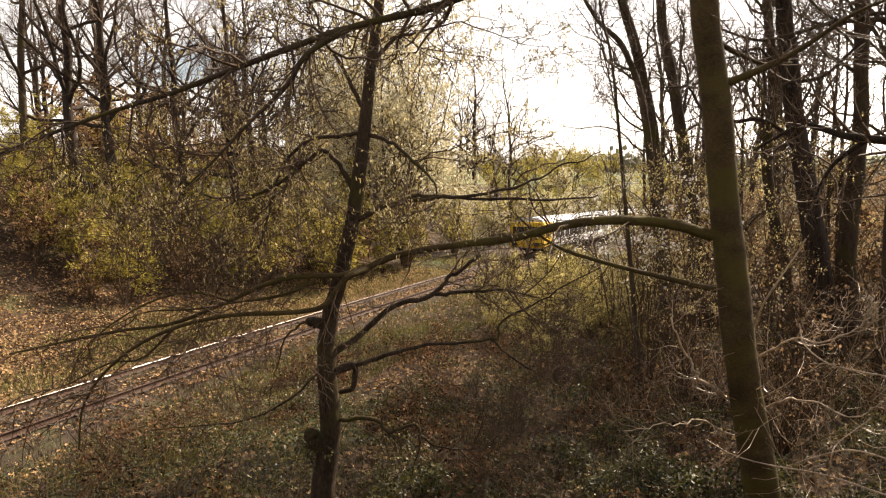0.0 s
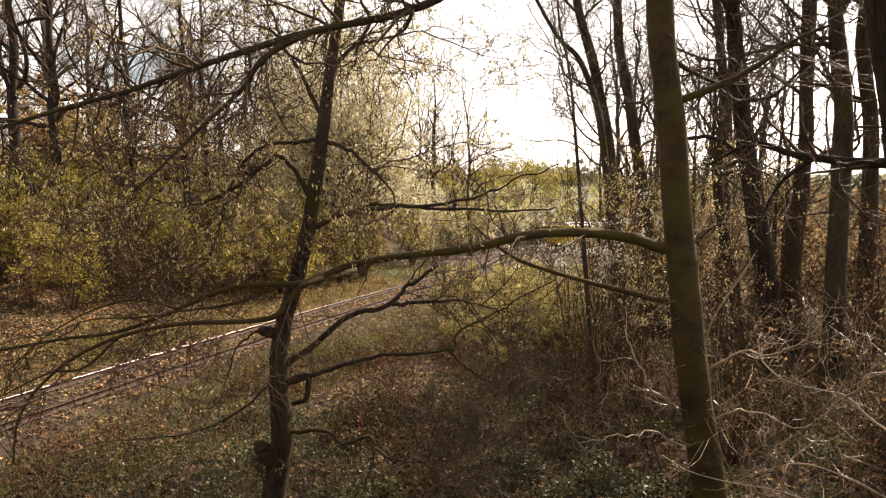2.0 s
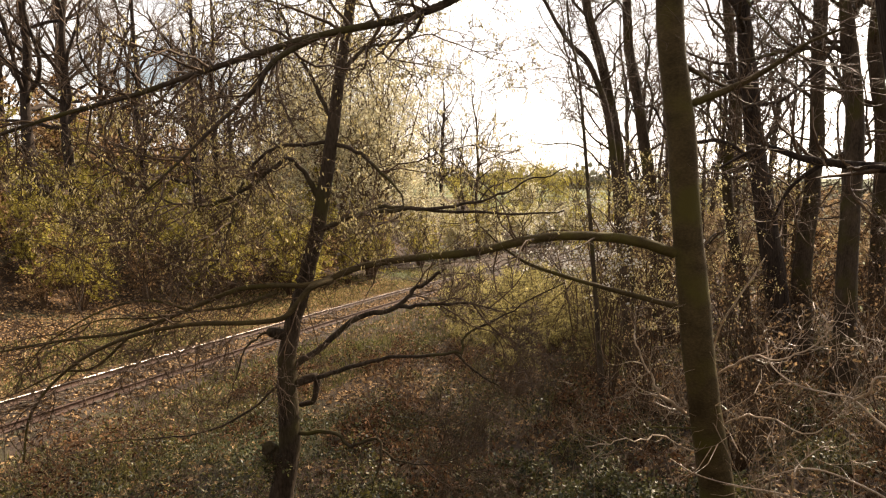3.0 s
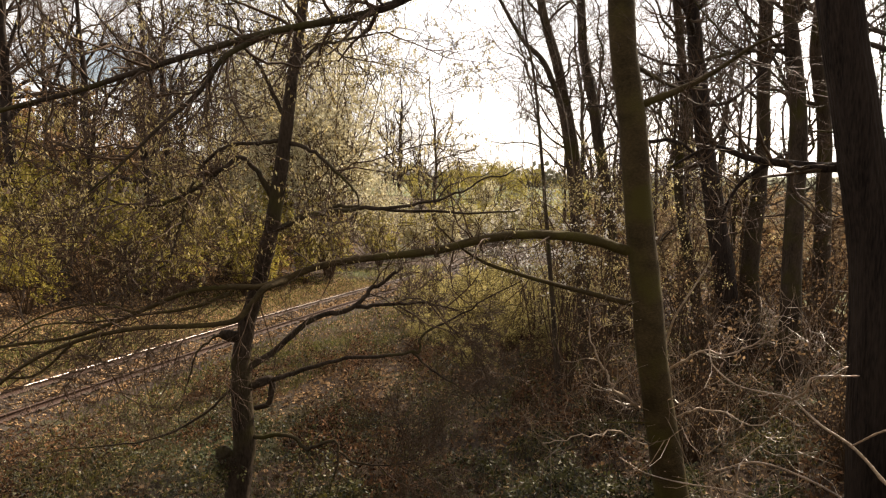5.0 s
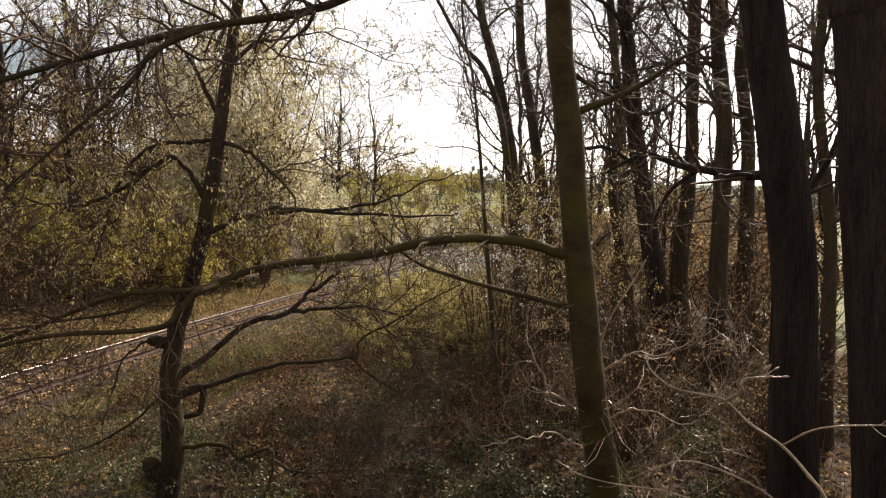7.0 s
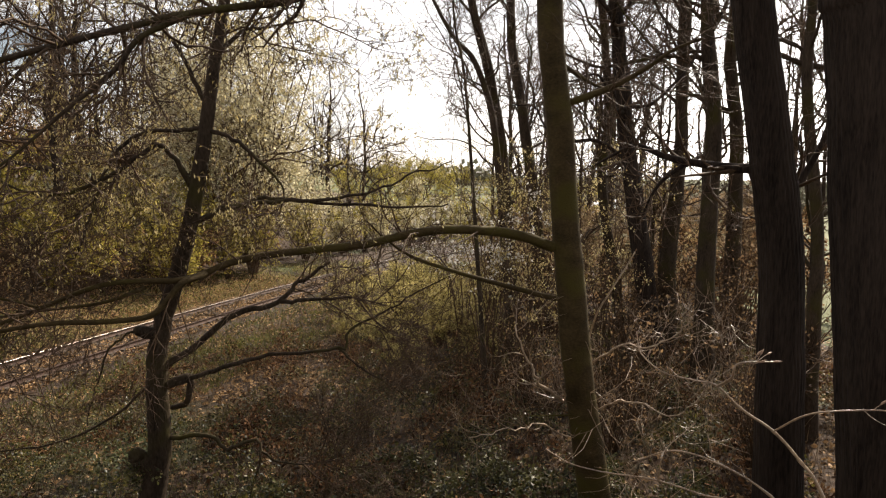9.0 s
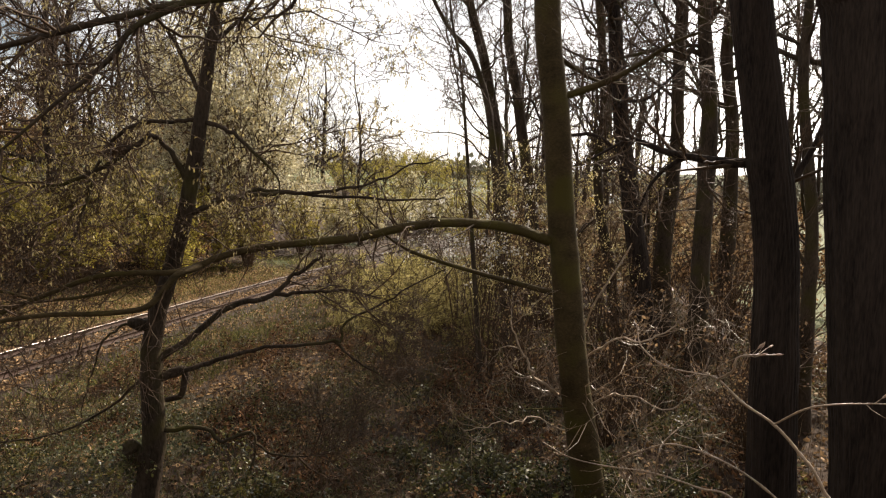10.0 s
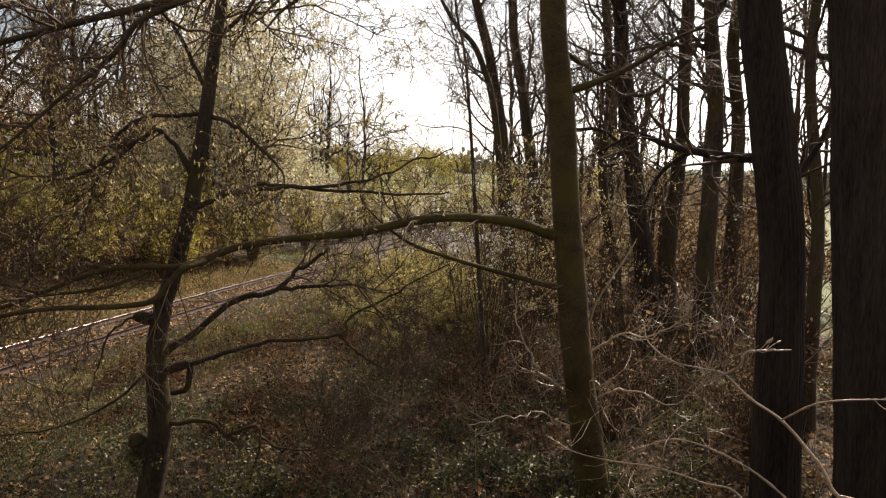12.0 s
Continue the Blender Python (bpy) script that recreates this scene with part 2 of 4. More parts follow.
def leaves(rng, places, size, flat=0.0, droop=0.0, long=1.6):
    """Small folded leaves at the given places: vertices and triangles."""
    k = len(places)
    along = rng.normal(size=(k, 3))
    along[:, 2] = along[:, 2] * (1 - flat) - droop
    along /= np.linalg.norm(along, axis=1, keepdims=True)
    other = rng.normal(size=(k, 3))
    other[:, 2] *= 1 - flat
    side = np.cross(along, np.cross(along, other))
    side /= np.linalg.norm(side, axis=1, keepdims=True) + 1e-9
    nor = np.cross(along, side)
    s = rng.uniform(*size, (k, 1))
    fold = nor * s * rng.uniform(-0.15, 0.3, (k, 1))
    a, b = places, places + along * s * long
    mid = places + along * s * long * 0.5
    verts = np.stack([a, mid + side * s * 0.5 + fold, b, mid - side * s * 0.5 + fold], 1).reshape(-1, 3)
    i = np.arange(k)[:, None] * 4
    faces = np.vstack([i + [0, 1, 2], i + [0, 2, 3]])
    return verts, faces


def along_paths(rng, paths, count, spread=0.0, t0=0.2):
    m, q, _ = paths.shape
    w = rng.integers(0, m, count)
    t = rng.uniform(t0, 1, count) * (q - 1)
    i = np.minimum(t.astype(int), q - 2)
    f = (t - i)[:, None]
    return paths[w, i] * (1 - f) + paths[w, i + 1] * f + rng.normal(scale=max(spread, 1e-6), size=(count, 3))


# ---- the lie of the land ----
def track_x(y):
    """Where the middle of the track lies at y: it bends away to the right."""
    return -10.66 + 0.2541 * (y - 11.99) + 0.001436 * (y - 11.99) * (y - 38.71)


def track_z(y):
    return 1.45 - 0.053 * np.minimum(y, 85)


def lumps(x, y):
    return (0.10 * np.sin(x * 0.9 + 1.3 * np.sin(y * 0.5)) * np.sin(y * 0.7 + 0.6 * np.sin(x * 0.8)) + 0.05 * np.sin(2.3 * x + y) * np.sin(1.9 * y - 0.7 * x))


def land(x, y):
    """Height of the ground: a shallow cutting with a wooded bank beyond the line and a brambly strip before it."""
    x, y = np.asarray(x, float), np.asarray(y, float)
    yy = np.clip(y, -40, 160)
    u = (x - track_x(yy)) * 0.965
    left = np.clip(-u - 2.6, 0, None)
    bank = 0.10 * np.minimum(left, 6) + 0.40 * np.clip(left - 6, 0, 13) + 0.05 * np.clip(left - 19, 0, 40)
    right = np.clip(u - 2.6, 0, None)
    strip = 0.05 * np.minimum(right, 14)
    fade = np.clip(1 - (y - 150) / 200, 0, 1)
    mound = 3.3 * np.clip(1 - (y + 0.5) / 3.6, 0, 1) * np.clip(1 - (np.abs(x) - 9) / 6, 0, 1)
    rough = lumps(x, y) * np.clip((np.abs(u) - 1.9) / 1.5, 0, 1) * np.clip(1 - y / 150, 0, 1)
    return track_z(yy) + bank * fade + strip + mound + rough


def on_land(rng, count, lo, hi, lift=0.0):
    x, y = rng.uniform(lo[0], hi[0], count), rng.uniform(lo[1], hi[1], count)
    return np.stack([x, y, land(x, y) + lift], 1)


def build_ground():
    gx = np.sinh(np.linspace(-1, 1, 260) * 6.2) / np.sinh(6.2) * 1600
    gx = np.unique(np.concatenate([gx, np.arange(-40, 30, 0.5)]))
    gy = np.unique(np.concatenate([np.arange(-12, 45, 0.5), np.arange(45, 160, 2.0), 160 + 2400 * np.linspace(0, 1, 50) ** 2.2, -np.linspace(12, 400, 12)]))
    x, y = np.meshgrid(gx, gy)
    z = land(x, y)
    verts = np.stack([x, y, z], -1).reshape(-1, 3)
    i = np.arange(x.size).reshape(x.shape)
    faces = np.stack([i[:-1, :-1], i[:-1, 1:], i[1:, 1:], i[1:, :-1]], -1).reshape(-1, 4)
    ob = mesh_object("ground", verts, faces, GROUND)
    ob.data.materials.append(FIELD)
    mid = verts[faces].mean(1)
    field = ((mid[:, 1] > 95) | (mid[:, 0] > 10 + 0.15 * mid[:, 1]) & (mid[:, 1] > 14)).astype(np.int32)
    ob.data.polygons.foreach_set("material_index", field)
    tagged(ob, "brown leaf-covered woodland ground sloping to a railway", "ground", kind="structure")


def build_track():
    root = new("railway_track")
    tagged(root, "single overgrown railway track with worn steel rails", "railway track", kind="structure")
    y = np.linspace(-6, 150, 190)
    x = track_x(y)
    dx = np.gradient(x, y)
    nx, ny = 1 / np.hypot(1, dx), -dx / np.hypot(1, dx)
    z = track_z(y)

    def strip(profile):
        rows = [np.stack([x + nx * a, y + ny * a, z + b], 1) for a, b in profile]
        v = np.stack(rows, 1)
        k = len(profile)
        i = np.arange(len(y) * k).reshape(len(y), k)
        f = np.stack([i[:-1, :-1], i[:-1, 1:], i[1:, 1:], i[1:, :-1]], -1).reshape(-1, 4)
        return v.reshape(-1, 3), f

    v, f = strip([(-2.4, -0.1), (-1.8, 0.07), (-1.25, 0.125), (-0.6, 0.135), (0, 0.125), (0.6, 0.135), (1.25, 0.125), (1.8, 0.07), (2.4, -0.1)])
    mesh_object("ballast_bed", v, f, BALLAST, root, "earthy ballast grown over with moss")
    for side in (-0.753, 0.753):
        v, f = strip([(side + a, b + 0.16) for a, b in ((-0.07, 0), (-0.02, 0.03), (-0.015, 0.11), (-0.036, 0.125), (-0.036, 0.138), (-0.026, 0.149),
                                                       (0.0, 0.152), (0.02, 0.150), (0.031, 0.144), (0.036, 0.132), (0.036, 0.122), (0.015, 0.11), (0.02, 0.03), (0.07, 0))])
        rail = mesh_object("rail", v, f, RAIL_SIDE, root, "rusty rail with a polished head")
        rail.data.materials.append(RAIL_TOP)
        idx = np.zeros(len(f), np.int32)
        # less polish on the right rail stands in for the shade on it
        for k in (5, 6, 7, 8) if side < 0 else (5,):
            idx[k::13] = 1
        rail.data.polygons.foreach_set("material_index", idx)
    sleeper = None
    for k in range(150):
        ys = 2.0 + k * 0.6
        if sleeper is None:
            bm = box(bmesh.new(), (-1.28, -0.12, -0.06), (1.28, 0.12, 0.09), 0.015)
            for s in (-0.753, 0.753):
                box(bm, (s - 0.15, -0.08, 0.09), (s + 0.15, 0.08, 0.13), 0.01)
            sleeper = part("sleeper", bm, SLEEPER, root)
            ob = sleeper
        else:
            ob = new("sleeper", sleeper.data)
            ob.parent = root
        turn = math.degrees(math.atan(0.2541 + 0.001436 * (2 * ys - 50.7)))
        ob.matrix_basis = pose(track_x(ys), ys, track_z(ys) + 0.05, -2.9, 0, -turn + random.uniform(-1, 1))


# ---- trees ----
def tree(name, label, limbs, bark, seed, twigs=(4, 5, 4), twig_length=(0.5, 1.3), leaf=None, leaf_count=0, leaf_size=(0.02, 0.04),
         twig_mat=None, sides=14, lift=0.12, droop=0.0, knots=0.03, fine_wood=(0.010, 0.0065, 0.0045, 0.0035), thin=0.55, hang=0.0, leaf_long=1.6, leaf_from=-9.0, bare_below=-9.0, bare=(), kink=0.0, furrows=0):
    """A tree from a trunk and limbs, each (base radius, tip radius, points); finer wood sprouts by chance."""
    rng = np.random.default_rng(seed)
    base = np.array(limbs[0][2][0])
    root = new(name)
    root.location = base
    tagged(root, label, "tree")
    fine, fine_r = [], []
    for j, (r0, r1, pts) in enumerate(limbs):
        n = max(10, 5 * len(pts))
        p = smooth_path(pts, n) - base
        s = np.linspace(0, 1, n)
        r = r0 + (r1 - r0) * s**0.85
        if j == 0:
            r = r * (1 + 0.5 * np.exp(-s * 14))
        swell = np.convolve(rng.normal(size=n + 4), [0.15, 0.25, 0.3, 0.25, 0.15], "valid")
        r = r * (1 + 2 * knots * swell)
        p = p + rng.normal(scale=1.6 * knots, size=p.shape) * r[:, None] * (s[:, None] > 0.02)
        if j and kink:
            bend = rng.normal(size=(n, 3)) * 0.6 + np.repeat(rng.normal(size=(n // 3 + 1, 3)), 3, axis=0)[:n]
            p = p + kink * bend * np.minimum(1, np.arange(n) / 4)[:, None] * min(1.0, np.linalg.norm(p[-1] - p[0]) / 1.5)
        end = (p[-1] - p[-2]) / (np.linalg.norm(p[-1] - p[-2]) + 1e-9)
        pc = np.vstack([p, p[-1] + end * r[-1] * 0.6, p[-1] + end * r[-1] * 0.9])
        rc = np.concatenate([r, [r[-1] * 0.7, 0.0005]])
        if j == 0 and furrows:
            v, f = furrowed(rng, pc, rc, furrows)
        else:
            v, f = tubes(pc[None], rc[None], sides if j == 0 else 9)
        mesh_object("trunk" if j == 0 else "limb", v, f, bark, root)
        far = np.linalg.norm(p[-1] - p[0])
        pieces = 1 if j == 0 else int(np.ceil(far / 1.4))
        for k in range(pieces if j == 0 or far > 0.5 else 0):
            i = np.linspace((n - 1) * k / pieces, (n - 1) * (k + 1) / pieces, 10).astype(int)
            if j and (j in bare or p[i, 2].mean() + base[2] < bare_below) and (j + k) % 4:
                continue
            fine.append(p[i])
            fine_r.append(np.minimum(r[i], 0.05 if j else 1.0))
    paths, radii = np.array(fine), np.array(fine_r)
    chunks = []
    last = paths
    lengths = [tuple(g * a for a in twig_length) for g in (1.0, 0.55, 0.28, 0.15)]
    for level, k in enumerate(twigs):
        if not k:
            continue
        paths, radii = sprout(rng, paths[0 if level else 1:] if level == 0 and len(paths) > 1 else paths, radii[0 if level else 1:] if level == 0 and len(radii) > 1 else radii,
                              k, lengths[level], 0.2 if level else 0.3, 1.0, up=lift - droop * level, n=max(7 - level, 4), thin=thin, floor=fine_wood[level], wobble=0.2)
        chunks.append(tubes(paths, radii, 4 if level == 0 else 3))
        last = paths
    if chunks:
        v, f = joined(chunks)
        tagged(mesh_object("twigwork", v, f, twig_mat or TWIG, root), kind="stuff")
    if leaf_count:
        places = along_paths(rng, last, leaf_count, 0.01)
        places = places[places[:, 2] + base[2] > leaf_from + rng.normal(scale=0.35, size=len(places))]
        v, f = leaves(rng, places, leaf_size, droop=hang, long=leaf_long)
        tagged(mesh_object("foliage", v, f, leaf, root, smooth=False), kind="stuff")
    return root


def wood_tree(name, label, height, r, seed, bark, crown=0.35, lean=0.04, boughs=9, twigs=(6, 5, 4), reach=(0.25, 0.42), leaf=None, leaf_count=0,
              leaf_size=(0.04, 0.08), wobble=0.27):
    """A bare forest tree grown by chance: crown is the height, as a share, at which boughs begin."""
    rng = np.random.default_rng(seed)
    n = 9
    s = np.linspace(0, 1, n)
    drift = np.cumsum(rng.normal(scale=lean, size=(n, 2)), axis=0) * height / n
    drift -= drift[0]
    trunk = np.column_stack([drift, s * height])
    trunk_r = r * (1 - 0.82 * s)
    root = new(name)
    tagged(root, label, "tree")
    p = smooth_path(trunk, 26)
    rr = np.interp(np.linspace(0, 1, 26), s, trunk_r) * (1 + 0.6 * np.exp(-np.linspace(0, 1, 26) * 25))
    v, f = tubes(p[None], (rr * (1 + 0.04 * rng.normal(size=26)))[None], 10)
    mesh_object("trunk", v, f, bark, root)
    a, ar = sprout(rng, trunk[None], trunk_r[None], boughs, (height * reach[0], height * reach[1]), crown, 0.97, (30, 75), 0.13, 8, wobble, 0.55, 0.01)
    for q, qr in zip(a, ar):
        v, f = tubes(smooth_path(q, 14)[None], np.interp(np.linspace(0, 1, 14), np.linspace(0, 1, 8), qr)[None], 6)
        mesh_object("limb", v, f, bark, root)
    chunks = []
    length = height * 0.15
    for level, k in enumerate(twigs):
        a, ar = sprout(rng, a, ar, k, (length * 0.6, length * 1.2), 0.2, 1.0, (25, 65), 0.08, 5 - level, 0.22, 0.55, 0.012 - 0.002 * level)
        chunks.append(tubes(a, ar, 3))
        length *= 0.55
    v, f = joined(chunks)
    tagged(mesh_object("twigwork", v, f, TWIG, root), kind="stuff")
    if leaf_count:
        v, f = leaves(rng, along_paths(rng, a, leaf_count, 0.03), leaf_size)
        tagged(mesh_object("foliage", v, f, leaf, root, smooth=False), kind="stuff")
    return root


def shrub(name, label, seed, height, width, stems, leaf, leaf_count, leaf_size, category="bush", twigs=(5, 4), droop=0.0, wood=None, stem=1.0, low=0.0):
    """A many-stemmed bush with a see-through crown."""
    rng = np.random.default_rng(seed)
    root = new(name)
    tagged(root, label, category)
    ang = rng.uniform(0, 2 * np.pi, stems)
    out = rng.uniform(0.2, 1, stems) * width / 2
    top = np.stack([np.cos(ang) * out, np.sin(ang) * out, height * rng.uniform(0.6, 1.0, stems)], 1)
    s = np.linspace(0, 1, 7)[None, :, None]
    foot = top * [0.12, 0.12, 0]
    p = foot[:, None] * (1 - s) + top[:, None] * s
    p[:, :, :2] *= (0.4 + 0.6 * s**0.7)
    p += rng.normal(scale=0.03 * height, size=p.shape) * s
    r = np.linspace(0.018, 0.006, 7)[None] * np.ones((stems, 1)) * (0.6 + height / 5) * stem
    chunks = [tubes(p, r, 5)]
    a, ar = p, r
    length = height * 0.3
    for level, k in enumerate(twigs):
        a, ar = sprout(rng, a, ar, k, (length * 0.5, length * 1.2), 0.25, 1.0, (30, 75), 0.08, 5 - 2 * level, 0.25, 0.5, 0.0045)
        chunks.append(tubes(a, ar, 3))
        length *= 0.55
    v, f = joined(chunks)
    tagged(mesh_object("brushwood", v, f, wood or TWIG, root), kind="stuff")
    if leaf_count:
        places = along_paths(rng, a, leaf_count, 0.04)
        places = places[places[:, 2] > low * height * rng.uniform(0.8, 1.2, len(places))]
        v, f = leaves(rng, places, leaf_size, droop=droop)
        tagged(mesh_object("foliage", v, f, leaf, root, smooth=False), kind="stuff")
    return root


def put(ob, x, y, turn=0.0, size=1.0, sink=0.1):
    ob.matrix_basis = pose(x, y, float(land(x, y)) - sink, 0, 0, turn) @ Matrix.Scale(size, 4)
    return ob


def again(ob, x, y, turn=0.0, size=1.0, sink=0.1):
    c = copy_thing(ob, pose(0, 0, 0))
    return put(c, x, y, turn, size, sink)


def near_trees():
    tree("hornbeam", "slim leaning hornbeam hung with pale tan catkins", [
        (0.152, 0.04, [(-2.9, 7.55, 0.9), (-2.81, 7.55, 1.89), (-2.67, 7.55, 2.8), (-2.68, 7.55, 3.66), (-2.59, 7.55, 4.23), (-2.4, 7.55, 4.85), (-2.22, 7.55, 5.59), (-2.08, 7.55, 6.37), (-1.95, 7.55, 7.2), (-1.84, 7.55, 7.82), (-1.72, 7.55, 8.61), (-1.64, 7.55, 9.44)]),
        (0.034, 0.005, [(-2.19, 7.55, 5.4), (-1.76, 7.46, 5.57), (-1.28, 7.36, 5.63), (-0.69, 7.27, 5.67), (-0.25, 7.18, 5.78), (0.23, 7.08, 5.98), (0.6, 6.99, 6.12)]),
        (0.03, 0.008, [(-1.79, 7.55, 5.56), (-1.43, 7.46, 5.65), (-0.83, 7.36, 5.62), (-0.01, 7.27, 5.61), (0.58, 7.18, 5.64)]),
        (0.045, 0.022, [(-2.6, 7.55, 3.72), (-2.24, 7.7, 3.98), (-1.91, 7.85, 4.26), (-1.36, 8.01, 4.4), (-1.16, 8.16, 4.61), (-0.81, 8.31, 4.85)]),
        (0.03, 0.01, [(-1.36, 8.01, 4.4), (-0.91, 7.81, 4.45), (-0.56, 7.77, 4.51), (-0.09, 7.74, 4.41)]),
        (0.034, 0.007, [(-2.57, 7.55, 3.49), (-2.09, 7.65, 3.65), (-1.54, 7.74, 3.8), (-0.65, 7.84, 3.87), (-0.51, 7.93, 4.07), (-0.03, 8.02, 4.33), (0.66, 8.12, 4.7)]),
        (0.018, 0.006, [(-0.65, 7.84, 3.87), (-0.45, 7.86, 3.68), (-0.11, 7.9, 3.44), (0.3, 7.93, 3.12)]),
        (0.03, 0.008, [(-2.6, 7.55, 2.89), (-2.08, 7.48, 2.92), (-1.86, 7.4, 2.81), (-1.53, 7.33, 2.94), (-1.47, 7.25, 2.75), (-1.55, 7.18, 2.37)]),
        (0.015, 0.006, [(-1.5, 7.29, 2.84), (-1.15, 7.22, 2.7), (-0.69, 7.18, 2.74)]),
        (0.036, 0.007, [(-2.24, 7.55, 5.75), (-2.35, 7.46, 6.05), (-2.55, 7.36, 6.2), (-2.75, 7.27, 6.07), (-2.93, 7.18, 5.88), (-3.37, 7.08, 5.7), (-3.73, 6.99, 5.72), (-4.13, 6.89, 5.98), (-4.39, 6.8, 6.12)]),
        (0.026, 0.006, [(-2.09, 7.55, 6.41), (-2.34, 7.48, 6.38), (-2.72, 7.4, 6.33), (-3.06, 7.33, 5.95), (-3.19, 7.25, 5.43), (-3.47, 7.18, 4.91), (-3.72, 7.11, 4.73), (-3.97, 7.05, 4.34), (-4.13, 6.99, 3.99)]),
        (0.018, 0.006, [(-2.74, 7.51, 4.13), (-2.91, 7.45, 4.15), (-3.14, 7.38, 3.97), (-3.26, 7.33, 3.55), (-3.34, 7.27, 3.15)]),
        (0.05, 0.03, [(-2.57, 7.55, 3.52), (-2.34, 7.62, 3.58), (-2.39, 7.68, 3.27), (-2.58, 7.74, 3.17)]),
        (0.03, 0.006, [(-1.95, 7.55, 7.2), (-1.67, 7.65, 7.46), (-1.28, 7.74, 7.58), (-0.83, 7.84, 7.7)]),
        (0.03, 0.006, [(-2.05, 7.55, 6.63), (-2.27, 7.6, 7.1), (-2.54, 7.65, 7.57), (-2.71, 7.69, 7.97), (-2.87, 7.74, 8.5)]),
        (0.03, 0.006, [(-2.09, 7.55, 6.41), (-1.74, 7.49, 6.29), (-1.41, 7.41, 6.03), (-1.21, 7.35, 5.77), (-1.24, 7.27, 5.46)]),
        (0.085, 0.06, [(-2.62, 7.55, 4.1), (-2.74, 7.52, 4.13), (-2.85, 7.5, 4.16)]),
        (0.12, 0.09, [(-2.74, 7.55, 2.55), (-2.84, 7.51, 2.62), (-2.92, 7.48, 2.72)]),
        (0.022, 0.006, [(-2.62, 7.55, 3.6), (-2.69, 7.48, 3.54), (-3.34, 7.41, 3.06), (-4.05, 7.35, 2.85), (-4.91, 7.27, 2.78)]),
    ], BARK, 11, twigs=(6, 7, 6, 3), twig_length=(0.7, 1.9), leaf=HORNBEAM, leaf_count=27000, leaf_size=(0.011, 0.018), lift=0.02, hang=2.2, leaf_long=3.2, leaf_from=5.3, bare_below=4.9, bare=(1, 2), kink=0.011, thin=0.4)
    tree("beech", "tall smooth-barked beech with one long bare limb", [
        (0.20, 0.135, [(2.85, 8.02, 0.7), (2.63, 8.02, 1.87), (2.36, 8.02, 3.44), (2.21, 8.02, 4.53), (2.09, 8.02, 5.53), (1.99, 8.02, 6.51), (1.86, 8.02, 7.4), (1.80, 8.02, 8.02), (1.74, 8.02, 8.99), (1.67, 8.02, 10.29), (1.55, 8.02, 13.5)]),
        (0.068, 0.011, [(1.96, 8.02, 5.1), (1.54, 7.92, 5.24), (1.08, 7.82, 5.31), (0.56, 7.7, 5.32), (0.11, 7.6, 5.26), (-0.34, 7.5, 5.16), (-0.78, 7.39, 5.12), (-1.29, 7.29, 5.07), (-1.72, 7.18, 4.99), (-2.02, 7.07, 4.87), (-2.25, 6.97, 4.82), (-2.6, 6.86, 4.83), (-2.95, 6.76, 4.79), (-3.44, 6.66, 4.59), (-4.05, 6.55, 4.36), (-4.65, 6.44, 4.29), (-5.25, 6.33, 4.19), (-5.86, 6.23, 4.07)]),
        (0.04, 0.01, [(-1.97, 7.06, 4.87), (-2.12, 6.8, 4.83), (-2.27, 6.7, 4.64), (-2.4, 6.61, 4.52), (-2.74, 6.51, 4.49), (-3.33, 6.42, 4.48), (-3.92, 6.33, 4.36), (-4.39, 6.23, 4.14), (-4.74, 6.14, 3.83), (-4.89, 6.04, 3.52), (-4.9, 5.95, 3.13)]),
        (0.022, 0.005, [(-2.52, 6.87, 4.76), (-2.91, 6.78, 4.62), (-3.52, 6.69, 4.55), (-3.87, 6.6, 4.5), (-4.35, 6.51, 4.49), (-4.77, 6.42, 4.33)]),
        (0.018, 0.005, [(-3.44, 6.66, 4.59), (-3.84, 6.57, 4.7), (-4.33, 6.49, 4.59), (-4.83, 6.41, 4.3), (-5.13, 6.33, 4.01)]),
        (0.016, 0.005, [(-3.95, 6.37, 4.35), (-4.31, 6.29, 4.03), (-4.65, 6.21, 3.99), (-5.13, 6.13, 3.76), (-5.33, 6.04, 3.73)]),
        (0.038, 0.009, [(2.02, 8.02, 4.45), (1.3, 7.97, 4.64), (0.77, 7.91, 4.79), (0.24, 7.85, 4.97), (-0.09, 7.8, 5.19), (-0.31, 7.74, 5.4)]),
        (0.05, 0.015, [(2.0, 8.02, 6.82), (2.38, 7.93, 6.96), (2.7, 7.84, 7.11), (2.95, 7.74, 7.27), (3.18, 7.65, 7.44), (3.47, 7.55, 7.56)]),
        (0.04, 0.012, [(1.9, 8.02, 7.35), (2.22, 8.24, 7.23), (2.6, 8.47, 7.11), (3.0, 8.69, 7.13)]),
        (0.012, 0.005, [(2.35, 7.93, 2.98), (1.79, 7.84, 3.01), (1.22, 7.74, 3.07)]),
    ], BARK_SMOOTH, 12, twigs=(4, 5, 4), twig_length=(0.5, 1.6), lift=-0.02, sides=20, knots=0.02, fine_wood=(0.008, 0.0055, 0.004), thin=0.24)
